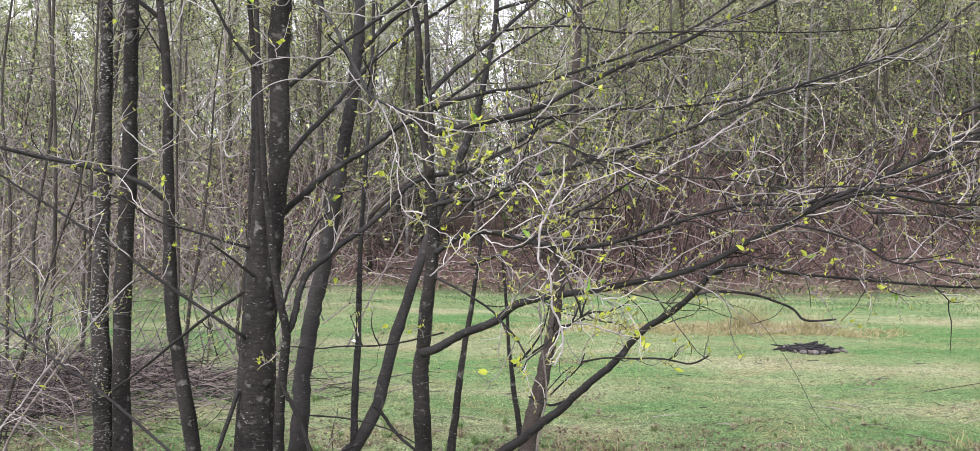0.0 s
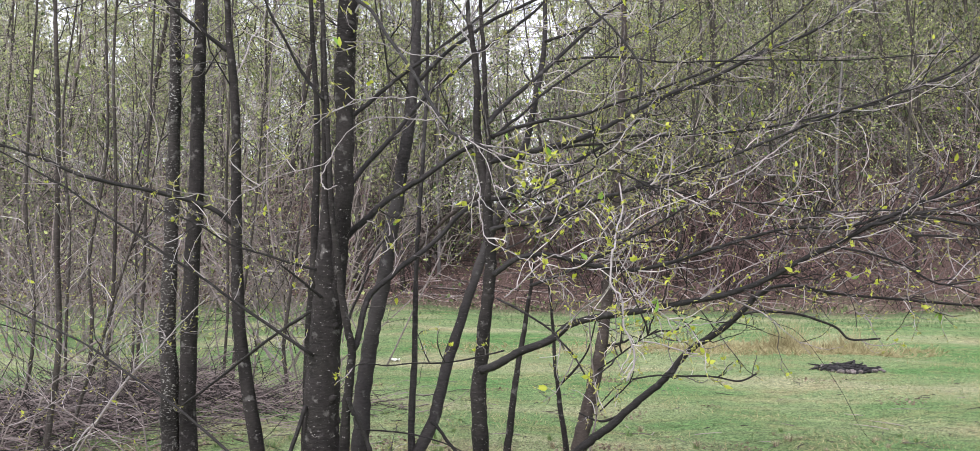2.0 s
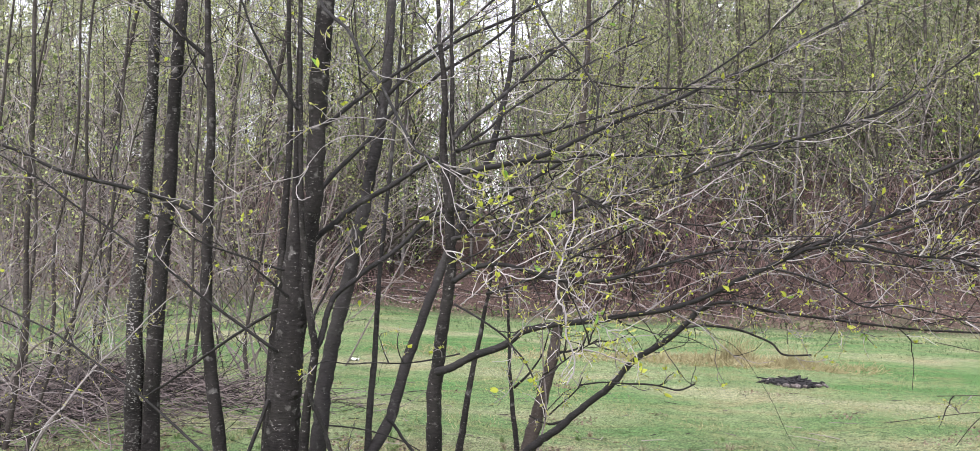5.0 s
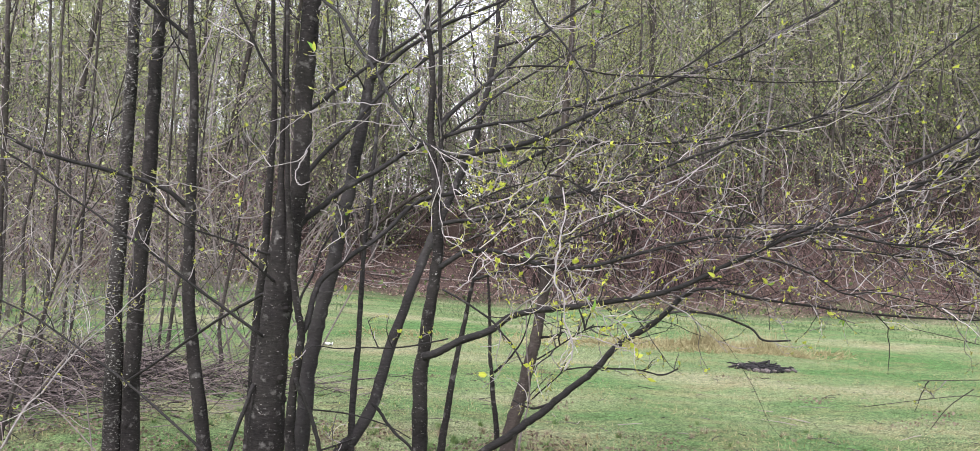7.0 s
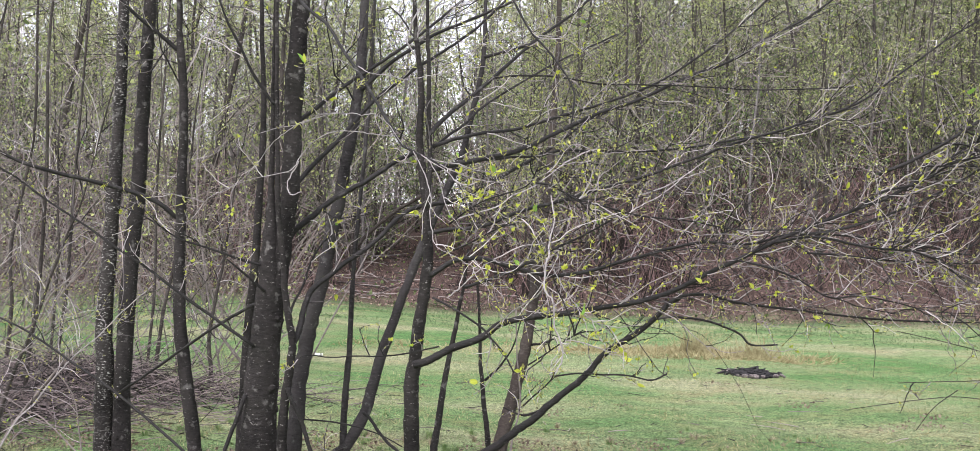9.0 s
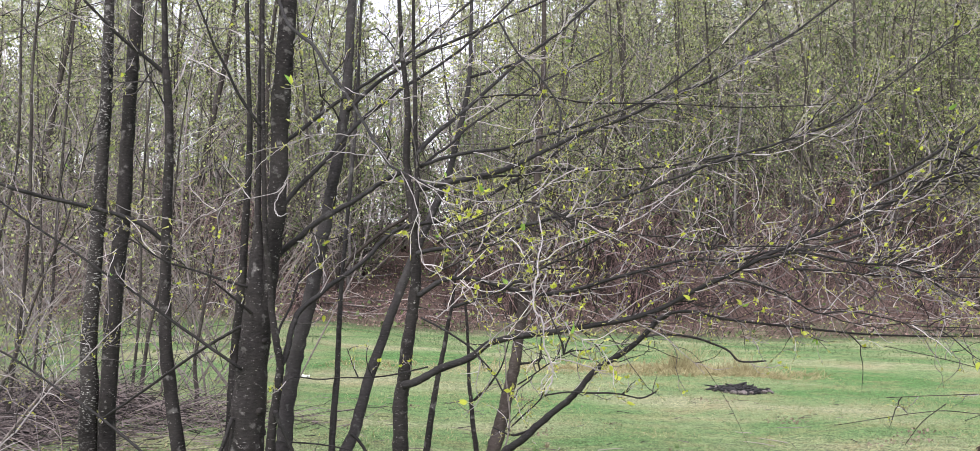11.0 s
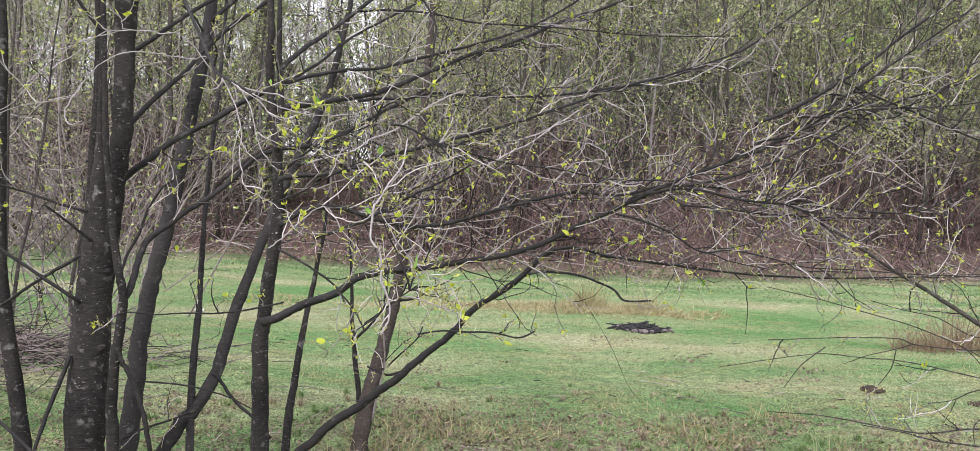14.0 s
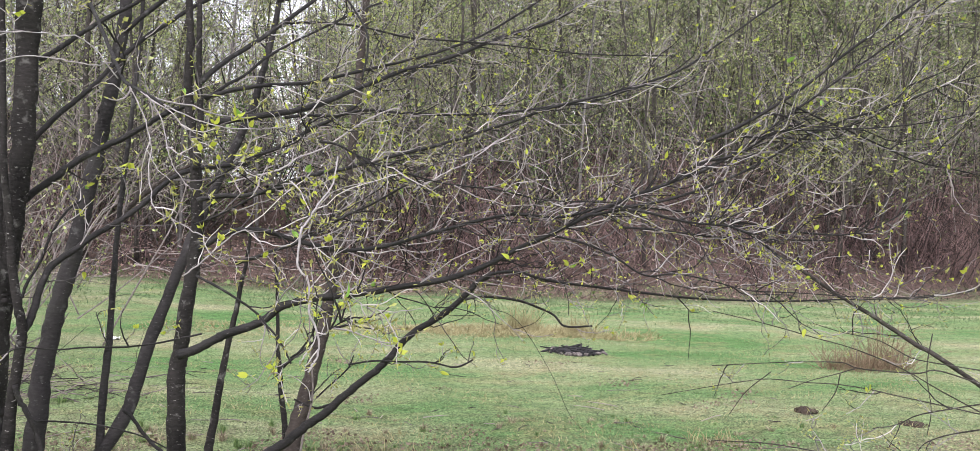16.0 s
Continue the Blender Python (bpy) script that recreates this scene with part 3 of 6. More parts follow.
def leaf_mesh(seed):
    """A small cupped oval leaf with a midrib fold, growing along +z."""
    rng = np.random.default_rng(seed)
    length, width, curl = 0.027 + 0.008 * rng.random(), 0.012 + 0.006 * rng.random(), 0.25 + 0.4 * rng.random()
    v, f, n = [], [], 6
    for i in range(n + 1):
        t = i / n
        w = width * 0.5 * math.sin(math.pi * min(1, t ** 0.75 + 0.02)) ** 0.8
        z, y = length * t, curl * length * t * t * 0.5
        v += [(-w, y - w * 0.35, z), (0, y, z), (w, y - w * 0.35, z)]
    for i in range(n):
        for j in range(2):
            a = 3 * i + j
            f.append((a, a + 1, a + 4, a + 3))
    s = Soup()
    s.add(v, f)
    return s.mesh("leaf", M_LEAF_GREEN if seed % 4 == 0 else M_LEAF)


LEAVES = [leaf_mesh(40 + i) for i in range(8)]
M_BUD = leaf_mat("opening_bud", (0.20, 0.19, 0.06), (0.55, 0.57, 0.18), 0.3)

alder_a = Tree("slim alder trunk with grey lichen flecks on dark bark", (-2.96, 6.30, 0.0), 1)
path, _ = alder_a.stem([(-2.955, 6.300, -0.100), (-2.958, 6.300, 0.138), (-2.969, 6.300, 0.720), (-2.994, 6.300, 1.296), (-2.975, 6.300, 1.779), (-2.959, 6.300, 2.507), (-2.948, 6.300, 3.142), (-2.953, 6.300, 3.632), (-2.964, 6.300, 5.132), (-2.924, 6.330, 6.632)], 0.0780, 0.0270, M_BARK_GREY, knots=6)
alder_a.twigs(path, 6, 1.0, 0.3, 0.62, r=0.006)
alder_a.finish(0)

alder_b = Tree("slim straight alder trunk with dark speckled bark", (-2.81, 6.30, 0.0), 2)
path, _ = alder_b.stem([(-2.808, 6.300, -0.100), (-2.812, 6.300, 0.145), (-2.828, 6.300, 0.727), (-2.816, 6.300, 1.447), (-2.775, 6.300, 2.270), (-2.763, 6.300, 3.001), (-2.746, 6.300, 3.638), (-2.722, 6.300, 5.138), (-2.648, 6.330, 6.638)], 0.0740, 0.0360, M_BARK, knots=8)
alder_b.twigs(path, 6, 1.0, 0.3, 0.62, r=0.006)
alder_b.finish(0)

alder_c = Tree("thin dark alder with a long low side branch", (-2.00, 5.75, 0.0), 3)
path, _ = alder_c.stem([(-1.999, 5.750, -0.100), (-2.040, 5.750, 0.305), (-2.128, 5.750, 0.834), (-2.203, 5.750, 1.357), (-2.216, 5.750, 1.797), (-2.225, 5.750, 2.151), (-2.235, 5.750, 2.819), (-2.280, 5.750, 3.265), (-2.295, 5.750, 3.489), (-2.358, 5.750, 4.988), (-2.371, 5.780, 6.486)], 0.0563, 0.0119, M_BARK, knots=4)
alder_c.twigs(path, 6, 1.0, 0.3, 0.62, r=0.006)
alder_c.limb([(-2.249, 5.750, 2.017), (-2.394, 5.684, 2.132), (-2.668, 5.576, 2.222), (-2.961, 5.459, 2.286), (-3.173, 5.370, 2.348), (-3.343, 5.291, 2.436), (-3.541, 5.200, 2.511), (-4.014, 4.983, 2.689), (-4.474, 4.736, 2.985)], 0.0179, 0.0047, 12, 0.50)
alder_c.limb([(-2.286, 5.750, 3.211), (-2.416, 5.678, 3.322), (-2.557, 5.598, 3.437), (-2.705, 5.500, 3.598), (-3.044, 5.275, 3.968), (-3.329, 5.040, 4.441)], 0.0160, 0.0049, 6, 0.50)
alder_c.finish(8)

alder_d = Tree("thick many-stemmed alder with dark bark and spreading limbs", (-1.49, 5.30, 0.0), 4)
alder_d.stem([(-1.490, 5.300, -0.100), (-1.483, 5.300, 0.433), (-1.474, 5.300, 0.925), (-1.464, 5.300, 1.168), (-1.451, 5.300, 1.493), (-1.447, 5.300, 1.778), (-1.456, 5.300, 2.145), (-1.467, 5.300, 2.637), (-1.477, 5.300, 3.131), (-1.480, 5.300, 3.379), (-1.486, 5.300, 4.129), (-1.441, 5.330, 4.879)], 0.1300, 0.0118, M_BARK, knots=9, taper=(1, 0.93, 0.84, 0.77, 0.67, 0.52, 0.18, 0.11, 0.09, 0.08, 0.08, 0.07))
path, _ = alder_d.stem([(-1.425, 5.320, 1.168), (-1.385, 5.307, 1.617), (-1.348, 5.293, 1.985), (-1.330, 5.280, 2.189), (-1.322, 5.267, 2.555), (-1.317, 5.253, 2.960), (-1.295, 5.240, 3.367), (-1.265, 5.278, 4.866), (-1.185, 5.347, 6.365)], 0.0600, 0.0340, M_BARK, knots=4, taper=(0.9, 0.95, 0.96, 1, 1.03, 1.05, 0.98, 0.72, 0.5))
alder_d.twigs(path, 8, 1.0, 0.3, 0.62, r=0.006)
alder_d.stem([(-1.252, 5.156, -0.100), (-1.282, 5.150, 0.476), (-1.289, 5.148, 0.562), (-1.286, 5.145, 0.759), (-1.266, 5.142, 0.956), (-1.249, 5.139, 1.114), (-1.242, 5.137, 1.232), (-1.271, 5.134, 1.369), (-1.302, 5.131, 1.545), (-1.318, 5.128, 1.741), (-1.357, 5.123, 2.016), (-1.374, 5.117, 2.332), (-1.391, 5.110, 2.727), (-1.411, 5.100, 3.322), (-1.442, 5.084, 4.822), (-1.423, 5.099, 6.322)], 0.0361, 0.0083, M_BARK)
alder_d.stem([(-1.782, 5.900, -0.100), (-1.776, 5.900, 0.283), (-1.766, 5.900, 0.739), (-1.756, 5.900, 1.187), (-1.722, 5.900, 1.729), (-1.711, 5.900, 2.181), (-1.700, 5.900, 2.636), (-1.717, 5.900, 3.091), (-1.747, 5.900, 3.549), (-1.807, 5.900, 5.047), (-1.817, 5.930, 6.546)], 0.0453, 0.0078, M_BARK)
path, _ = alder_d.stem([(-1.392, 5.720, -0.100), (-1.374, 5.750, 0.336), (-1.353, 5.785, 0.643), (-1.351, 5.809, 0.859), (-1.326, 5.833, 1.078), (-1.288, 5.857, 1.299), (-1.245, 5.882, 1.523), (-1.206, 5.906, 1.748), (-1.173, 5.933, 1.999), (-1.136, 5.955, 2.206), (-1.109, 5.980, 2.438), (-1.073, 6.004, 2.672), (-1.051, 6.028, 2.908), (-1.032, 6.052, 3.146), (-1.033, 6.076, 3.386), (-1.028, 6.100, 3.628), (-1.012, 6.189, 5.125), (-0.945, 6.307, 6.623)], 0.0640, 0.0300, M_BARK_SMOOTH, knots=6)
alder_d.twigs(path, 6, 1.0, 0.3, 0.62, r=0.006)
alder_d.limb([(-1.394, 5.400, 1.839), (-1.344, 5.418, 1.920), (-1.230, 5.448, 2.026), (-1.119, 5.477, 2.132), (-0.993, 5.506, 2.223), (-0.881, 5.530, 2.289), (-0.769, 5.555, 2.372), (-0.672, 5.577, 2.446), (-0.561, 5.600, 2.504)], 0.0220, 0.0140, 5, 0.40)
alder_d.limb([(-1.240, 5.150, 1.215), (-1.218, 5.193, 1.288), (-1.209, 5.264, 1.419), (-1.190, 5.318, 1.519), (-1.155, 5.354, 1.576), (-1.082, 5.407, 1.640), (-0.998, 5.470, 1.725), (-0.896, 5.538, 1.805), (-0.792, 5.611, 1.905), (-0.657, 5.714, 2.069), (-0.523, 5.789, 2.149), (-0.276, 5.908, 2.202), (-0.173, 5.963, 2.264), (-0.046, 6.028, 2.338), (0.133, 6.123, 2.464), (0.355, 6.235, 2.607), (0.507, 6.314, 2.728), (0.622, 6.375, 2.827), (0.795, 6.459, 2.954), (1.133, 6.600, 3.094)], 0.0205, 0.0095, 18, 0.50)
alder_d.limb([(-1.337, 5.450, 2.244), (-1.259, 5.508, 2.367), (-1.155, 5.573, 2.498), (-1.067, 5.629, 2.612), (-0.980, 5.689, 2.747), (-0.857, 5.764, 2.910), (-0.729, 5.829, 3.034), (-0.598, 5.894, 3.161), (-0.484, 5.945, 3.249), (-0.346, 6.006, 3.361), (-0.184, 6.080, 3.506), (-0.065, 6.140, 3.644), (0.056, 6.200, 3.784), (0.399, 6.369, 4.179), (0.776, 6.525, 4.620)], 0.0170, 0.0074, 10, 0.50)
alder_d.limb([(-1.324, 5.450, 2.691), (-1.240, 5.496, 2.769), (-1.119, 5.564, 2.898), (-1.013, 5.620, 2.999), (-0.888, 5.681, 3.104), (-0.729, 5.759, 3.242), (-0.537, 5.853, 3.425), (-0.369, 5.936, 3.599), (-0.241, 6.000, 3.737), (0.114, 6.176, 4.119), (0.502, 6.337, 4.547)], 0.0151, 0.0072, 8, 0.50)
alder_d.limb([(-1.009, 6.000, 3.011), (-0.830, 6.081, 3.224), (-0.656, 6.145, 3.368), (-0.478, 6.209, 3.504), (-0.295, 6.267, 3.602), (-0.067, 6.339, 3.726), (0.128, 6.400, 3.838), (0.588, 6.544, 4.103), (1.076, 6.677, 4.425)], 0.0165, 0.0075, 6, 0.50)
alder_d.limb([(-1.404, 5.100, 2.725), (-1.493, 5.059, 2.849), (-1.552, 5.027, 2.950), (-1.609, 4.988, 3.080), (-1.673, 4.948, 3.208), (-1.730, 4.900, 3.370), (-1.908, 4.751, 3.869), (-2.017, 4.605, 4.441)], 0.0107, 0.0045, 5, 0.40)
alder_d.limb([(-1.505, 5.200, 1.184), (-1.780, 5.152, 1.379), (-1.975, 5.117, 1.519), (-2.168, 5.082, 1.669), (-2.339, 5.052, 1.780), (-2.547, 5.014, 1.928), (-2.753, 4.977, 2.062), (-2.957, 4.939, 2.211), (-3.177, 4.900, 2.341), (-3.644, 4.817, 2.620), (-4.085, 4.725, 3.016)], 0.0108, 0.0028, 12, 0.45)
alder_d.limb([(-1.515, 5.300, 1.466), (-1.649, 5.371, 1.391), (-1.846, 5.474, 1.282), (-2.153, 5.633, 1.085), (-2.421, 5.769, 0.906), (-2.697, 5.900, 0.734)], 0.0110, 0.0081, 3, 0.40)
alder_d.limb([(-1.449, 5.200, 1.537), (-1.537, 5.105, 1.634), (-1.635, 5.000, 1.736)], 0.0108, 0.0052, 3, 0.30)
alder_d.limb([(-1.487, 5.250, 1.703), (-1.613, 5.205, 1.738), (-1.796, 5.138, 1.802), (-1.974, 5.072, 1.861), (-2.147, 4.996, 1.980), (-2.382, 4.900, 2.081)], 0.0091, 0.0034, 10, 0.40)
alder_d.limb([(-1.547, 5.200, 0.876), (-1.610, 5.164, 0.662), (-1.665, 5.130, 0.463), (-1.701, 5.100, 0.282)], 0.0143, 0.0105)
alder_d.limb([(-1.251, 5.100, 0.943), (-1.235, 5.111, 0.876), (-1.195, 5.125, 0.798), (-1.147, 5.146, 0.671), (-1.106, 5.171, 0.511), (-1.081, 5.200, 0.325)], 0.0141, 0.0143)
alder_d.limb([(-1.306, 5.300, 1.377), (-1.292, 5.328, 1.457), (-1.243, 5.373, 1.580), (-1.211, 5.422, 1.726), (-1.151, 5.469, 1.854), (-1.085, 5.500, 1.920)], 0.0091, 0.0057, 4, 0.30)
alder_d.limb([(-1.433, 5.100, 3.883), (-1.158, 4.623, 3.298), (-1.036, 4.468, 3.147), (-0.919, 4.338, 3.043), (-0.792, 4.144, 2.862), (-0.675, 3.965, 2.707), (-0.581, 3.804, 2.575), (-0.490, 3.633, 2.440), (-0.422, 3.499, 2.341), (-0.360, 3.379, 2.260), (-0.307, 3.301, 2.225), (-0.244, 3.208, 2.190), (-0.175, 3.100, 2.149)], 0.0107, 0.0044, 5, 0.25)
alder_d.limb([(-0.359, 3.200, 2.287), (-0.418, 3.189, 2.273), (-0.518, 3.169, 2.282), (-0.605, 3.152, 2.279), (-0.691, 3.134, 2.236), (-0.737, 3.119, 2.172), (-0.771, 3.106, 2.115), (-0.837, 3.092, 2.091), (-0.911, 3.077, 2.072), (-1.002, 3.057, 2.032), (-1.080, 3.039, 1.986), (-1.148, 3.015, 1.890), (-1.220, 3.000, 1.887)], 0.0020, 0.0010, 3, 0.25, material=M_TWIG_PALE)
alder_d.limb([(-0.337, 3.200, 2.237), (-0.429, 3.169, 2.346), (-0.507, 3.152, 2.351), (-0.585, 3.135, 2.353), (-0.661, 3.118, 2.335), (-0.747, 3.098, 2.298), (-0.801, 3.082, 2.255), (-0.854, 3.066, 2.201), (-0.895, 3.048, 2.128), (-0.988, 3.016, 2.024), (-1.055, 3.000, 2.004)], 0.0020, 0.0010, 3, 0.25, material=M_TWIG_PALE)
alder_d.limb([(-0.729, 3.050, 2.144), (-0.763, 3.027, 2.062), (-0.759, 3.016, 2.023), (-0.737, 3.010, 2.006), (-0.701, 3.000, 2.019)], 0.0024, 0.0018, material=M_TWIG_PALE)
alder_d.limb([(-0.590, 3.500, 2.628), (-0.530, 3.478, 2.592), (-0.436, 3.448, 2.577), (-0.356, 3.421, 2.557), (-0.214, 3.373, 2.573), (-0.106, 3.335, 2.589), (-0.007, 3.300, 2.595)], 0.0021, 0.0013, 3, 0.20, material=M_TWIG_PALE, leafy=0.30)
alder_d.limb([(-0.289, 3.150, 2.206), (-0.246, 3.129, 2.130), (-0.210, 3.103, 2.030), (-0.203, 3.075, 1.920), (-0.178, 3.050, 1.826), (-0.127, 3.035, 1.796), (-0.057, 3.015, 1.760), (-0.005, 3.000, 1.738)], 0.0020, 0.0014, 3, 0.25, material=M_TWIG_PALE)
alder_d.limb([(-0.238, 3.150, 2.183), (-0.185, 3.114, 2.111), (-0.146, 3.061, 1.990), (-0.102, 3.026, 1.922), (-0.061, 3.000, 1.879)], 0.0019, 0.0010, 3, 0.20, material=M_TWIG_PALE, leafy=0.25)
alder_d.limb([(-0.256, 3.150, 2.192), (-0.142, 3.075, 2.118), (-0.105, 3.043, 2.077), (-0.039, 3.000, 2.047)], 0.0019, 0.0010, 3, 0.20, material=M_TWIG_PALE, leafy=0.25)
alder_d.limb([(-0.175, 3.100, 2.149), (-0.074, 3.077, 2.106), (0.018, 3.057, 2.083), (0.125, 3.033, 2.080), (0.191, 3.018, 2.090), (0.266, 3.000, 2.125)], 0.0020, 0.0010, 3, 0.25, material=M_TWIG_PALE, leafy=0.30)
alder_d.limb([(-0.608, 3.600, 2.628), (-0.676, 3.519, 2.658), (-0.788, 3.400, 2.634)], 0.0021, 0.0014, 3, 0.20, material=M_TWIG_PALE)
alder_d.finish(36)

alder_e = Tree("young leaning alder with smooth grey-brown bark", (-1.34, 5.94, 0.0), 5)
path, _ = alder_e.stem([(-1.338, 5.944, -0.100), (-1.130, 6.000, 0.291), (-1.042, 6.024, 0.389), (-0.922, 6.069, 0.613), (-0.869, 6.109, 0.838), (-0.815, 6.150, 1.066), (-0.741, 6.191, 1.298), (-0.671, 6.232, 1.534), (-0.591, 6.274, 1.773), (-0.521, 6.308, 1.967), (-0.436, 6.345, 2.179), (-0.360, 6.379, 2.377), (-0.266, 6.422, 2.639), (-0.218, 6.461, 2.882), (-0.178, 6.493, 3.087), (-0.147, 6.522, 3.278), (-0.127, 6.560, 3.528), (-0.129, 6.600, 3.801), (-0.133, 6.732, 5.295), (-0.088, 6.895, 6.789)], 0.0490, 0.0120, M_BARK_SMOOTH, knots=3)
alder_e.twigs(path, 6, 1.0, 0.3, 0.62, r=0.006)
alder_e.stem([(-1.050, 5.968, -0.100), (-1.057, 6.000, 0.294), (-1.065, 6.043, 0.611), (-1.062, 6.074, 0.834), (-1.054, 6.104, 1.061), (-1.056, 6.134, 1.290), (-1.057, 6.164, 1.521), (-1.054, 6.194, 1.755), (-1.043, 6.237, 2.088), (-1.012, 6.328, 2.819), (-1.005, 6.400, 3.421), (-1.000, 6.454, 4.169), (-0.945, 6.538, 4.917)], 0.0290, 0.0085, M_BARK_SMOOTH)
alder_e.limb([(-1.076, 6.300, 1.812), (-1.002, 6.321, 1.931), (-0.822, 6.357, 2.103), (-0.581, 6.400, 2.269)], 0.0151, 0.0131, 4, 0.40, material=M_BARK_PALE)
alder_e.limb([(-0.905, 5.900, 0.661), (-0.852, 5.889, 0.625), (-0.753, 5.862, 0.502), (-0.610, 5.830, 0.384), (-0.492, 5.800, 0.265)], 0.0121, 0.0098)
alder_e.limb([(-1.366, 5.700, 0.640), (-1.099, 5.700, 0.627), (-0.924, 5.700, 0.600), (-0.748, 5.700, 0.548), (-0.589, 5.700, 0.469)], 0.0058, 0.0039)
alder_e.limb([(-1.002, 5.900, 0.417), (-1.116, 5.810, 0.378), (-1.264, 5.693, 0.341), (-1.368, 5.600, 0.294)], 0.0080, 0.0057, 4, 0.30)
alder_e.finish(0)

alder_f = Tree("alder with a crooked dark trunk and long drooping leafing limbs", (-0.48, 5.37, 0.0), 6)
path, _ = alder_f.stem([(-0.480, 5.367, -0.100), (-0.488, 5.350, 0.468), (-0.494, 5.335, 0.761), (-0.501, 5.325, 0.963), (-0.488, 5.320, 1.065), (-0.476, 5.314, 1.167), (-0.458, 5.304, 1.371), (-0.429, 5.293, 1.574), (-0.412, 5.283, 1.776), (-0.427, 5.273, 1.977), (-0.438, 5.262, 2.178), (-0.470, 5.252, 2.378), (-0.489, 5.241, 2.578), (-0.484, 5.231, 2.779), (-0.495, 5.221, 2.979), (-0.522, 5.210, 3.178), (-0.541, 5.200, 3.377), (-0.627, 5.153, 4.873), (-0.664, 5.136, 6.370)], 0.0559, 0.0084, M_BARK, knots=5)
alder_f.twigs(path, 5, 1.0, 0.3, 0.62, r=0.006)
path, _ = alder_f.stem([(-0.425, 5.200, 2.094), (-0.408, 5.200, 2.375), (-0.424, 5.200, 2.574), (-0.437, 5.200, 2.976), (-0.449, 5.200, 3.177), (-0.457, 5.200, 3.379), (-0.493, 5.200, 4.879), (-0.479, 5.230, 6.378)], 0.0180, 0.0077, M_BARK, name="stem")
alder_f.twigs(path, 3, 1.0, 0.3, 0.62, r=0.006)
alder_f.limb([(-0.417, 5.200, 2.583), (-0.357, 5.305, 2.678), (-0.286, 5.412, 2.773), (-0.145, 5.598, 2.931), (0.017, 5.810, 3.134), (0.209, 6.043, 3.368), (0.320, 6.168, 3.497), (0.555, 6.399, 3.722), (0.751, 6.600, 3.952), (1.049, 6.904, 4.300), (1.390, 7.189, 4.704)], 0.0162, 0.0081, 22, 0.55)
alder_f.limb([(-0.115, 6.200, 3.321), (-0.051, 6.236, 3.351), (0.099, 6.319, 3.414), (0.248, 6.400, 3.488)], 0.0127, 0.0109, 3, 0.30)
alder_f.limb([(-0.398, 5.300, 2.504), (-0.311, 5.398, 2.603), (-0.220, 5.488, 2.687), (-0.091, 5.628, 2.843), (0.145, 5.836, 3.045), (0.435, 6.066, 3.269), (0.607, 6.189, 3.379), (0.913, 6.400, 3.576)], 0.0091, 0.0065, 10, 0.45)
alder_f.limb([(-0.034, 5.800, 3.077), (0.107, 5.844, 3.108), (0.286, 5.898, 3.126), (0.469, 5.952, 3.129), (0.744, 6.033, 3.105), (1.058, 6.122, 3.124), (1.468, 6.235, 3.146), (2.074, 6.397, 3.164), (2.864, 6.600, 3.249)], 0.0080, 0.0044, 16, 0.40)
alder_f.limb([(-0.407, 5.200, 2.347), (-0.279, 5.287, 2.393), (-0.038, 5.441, 2.464), (0.127, 5.542, 2.521), (0.262, 5.627, 2.588), (0.383, 5.705, 2.663), (0.579, 5.825, 2.776), (0.740, 5.921, 2.869), (1.057, 6.093, 3.011), (1.431, 6.295, 3.219), (1.857, 6.507, 3.425), (2.138, 6.654, 3.629), (2.545, 6.848, 3.873), (2.850, 7.000, 4.109), (3.255, 7.201, 4.423), (3.691, 7.387, 4.791)], 0.0197, 0.0068, 44, 0.60)
alder_f.limb([(-0.402, 5.250, 2.506), (-0.258, 5.353, 2.574), (-0.079, 5.471, 2.635), (0.121, 5.595, 2.681), (0.258, 5.681, 2.734), (0.435, 5.788, 2.810), (0.743, 5.968, 2.936), (1.063, 6.148, 3.087), (1.337, 6.302, 3.251), (1.767, 6.553, 3.592), (2.110, 6.754, 3.910), (2.350, 6.900, 4.169), (2.696, 7.110, 4.542), (3.077, 7.304, 4.963)], 0.0127, 0.0054, 32, 0.50)
alder_f.limb([(-0.014, 5.900, 2.507), (0.129, 5.938, 2.535), (0.310, 5.984, 2.551), (0.493, 6.032, 2.605), (0.769, 6.101, 2.609), (1.082, 6.178, 2.629), (1.441, 6.264, 2.676), (1.837, 6.358, 2.760), (2.141, 6.429, 2.828), (2.501, 6.515, 2.965), (2.868, 6.600, 3.090)], 0.0101, 0.0067, 22, 0.50)
alder_f.limb([(-0.209, 4.900, 2.020), (-0.089, 4.968, 2.066), (0.030, 5.033, 2.112), (0.136, 5.099, 2.190), (0.260, 5.167, 2.255), (0.371, 5.234, 2.345), (0.484, 5.302, 2.437), (0.616, 5.372, 2.515), (0.676, 5.400, 2.533)], 0.0038, 0.0041, 6, 0.40, material=M_TWIG_PALE)
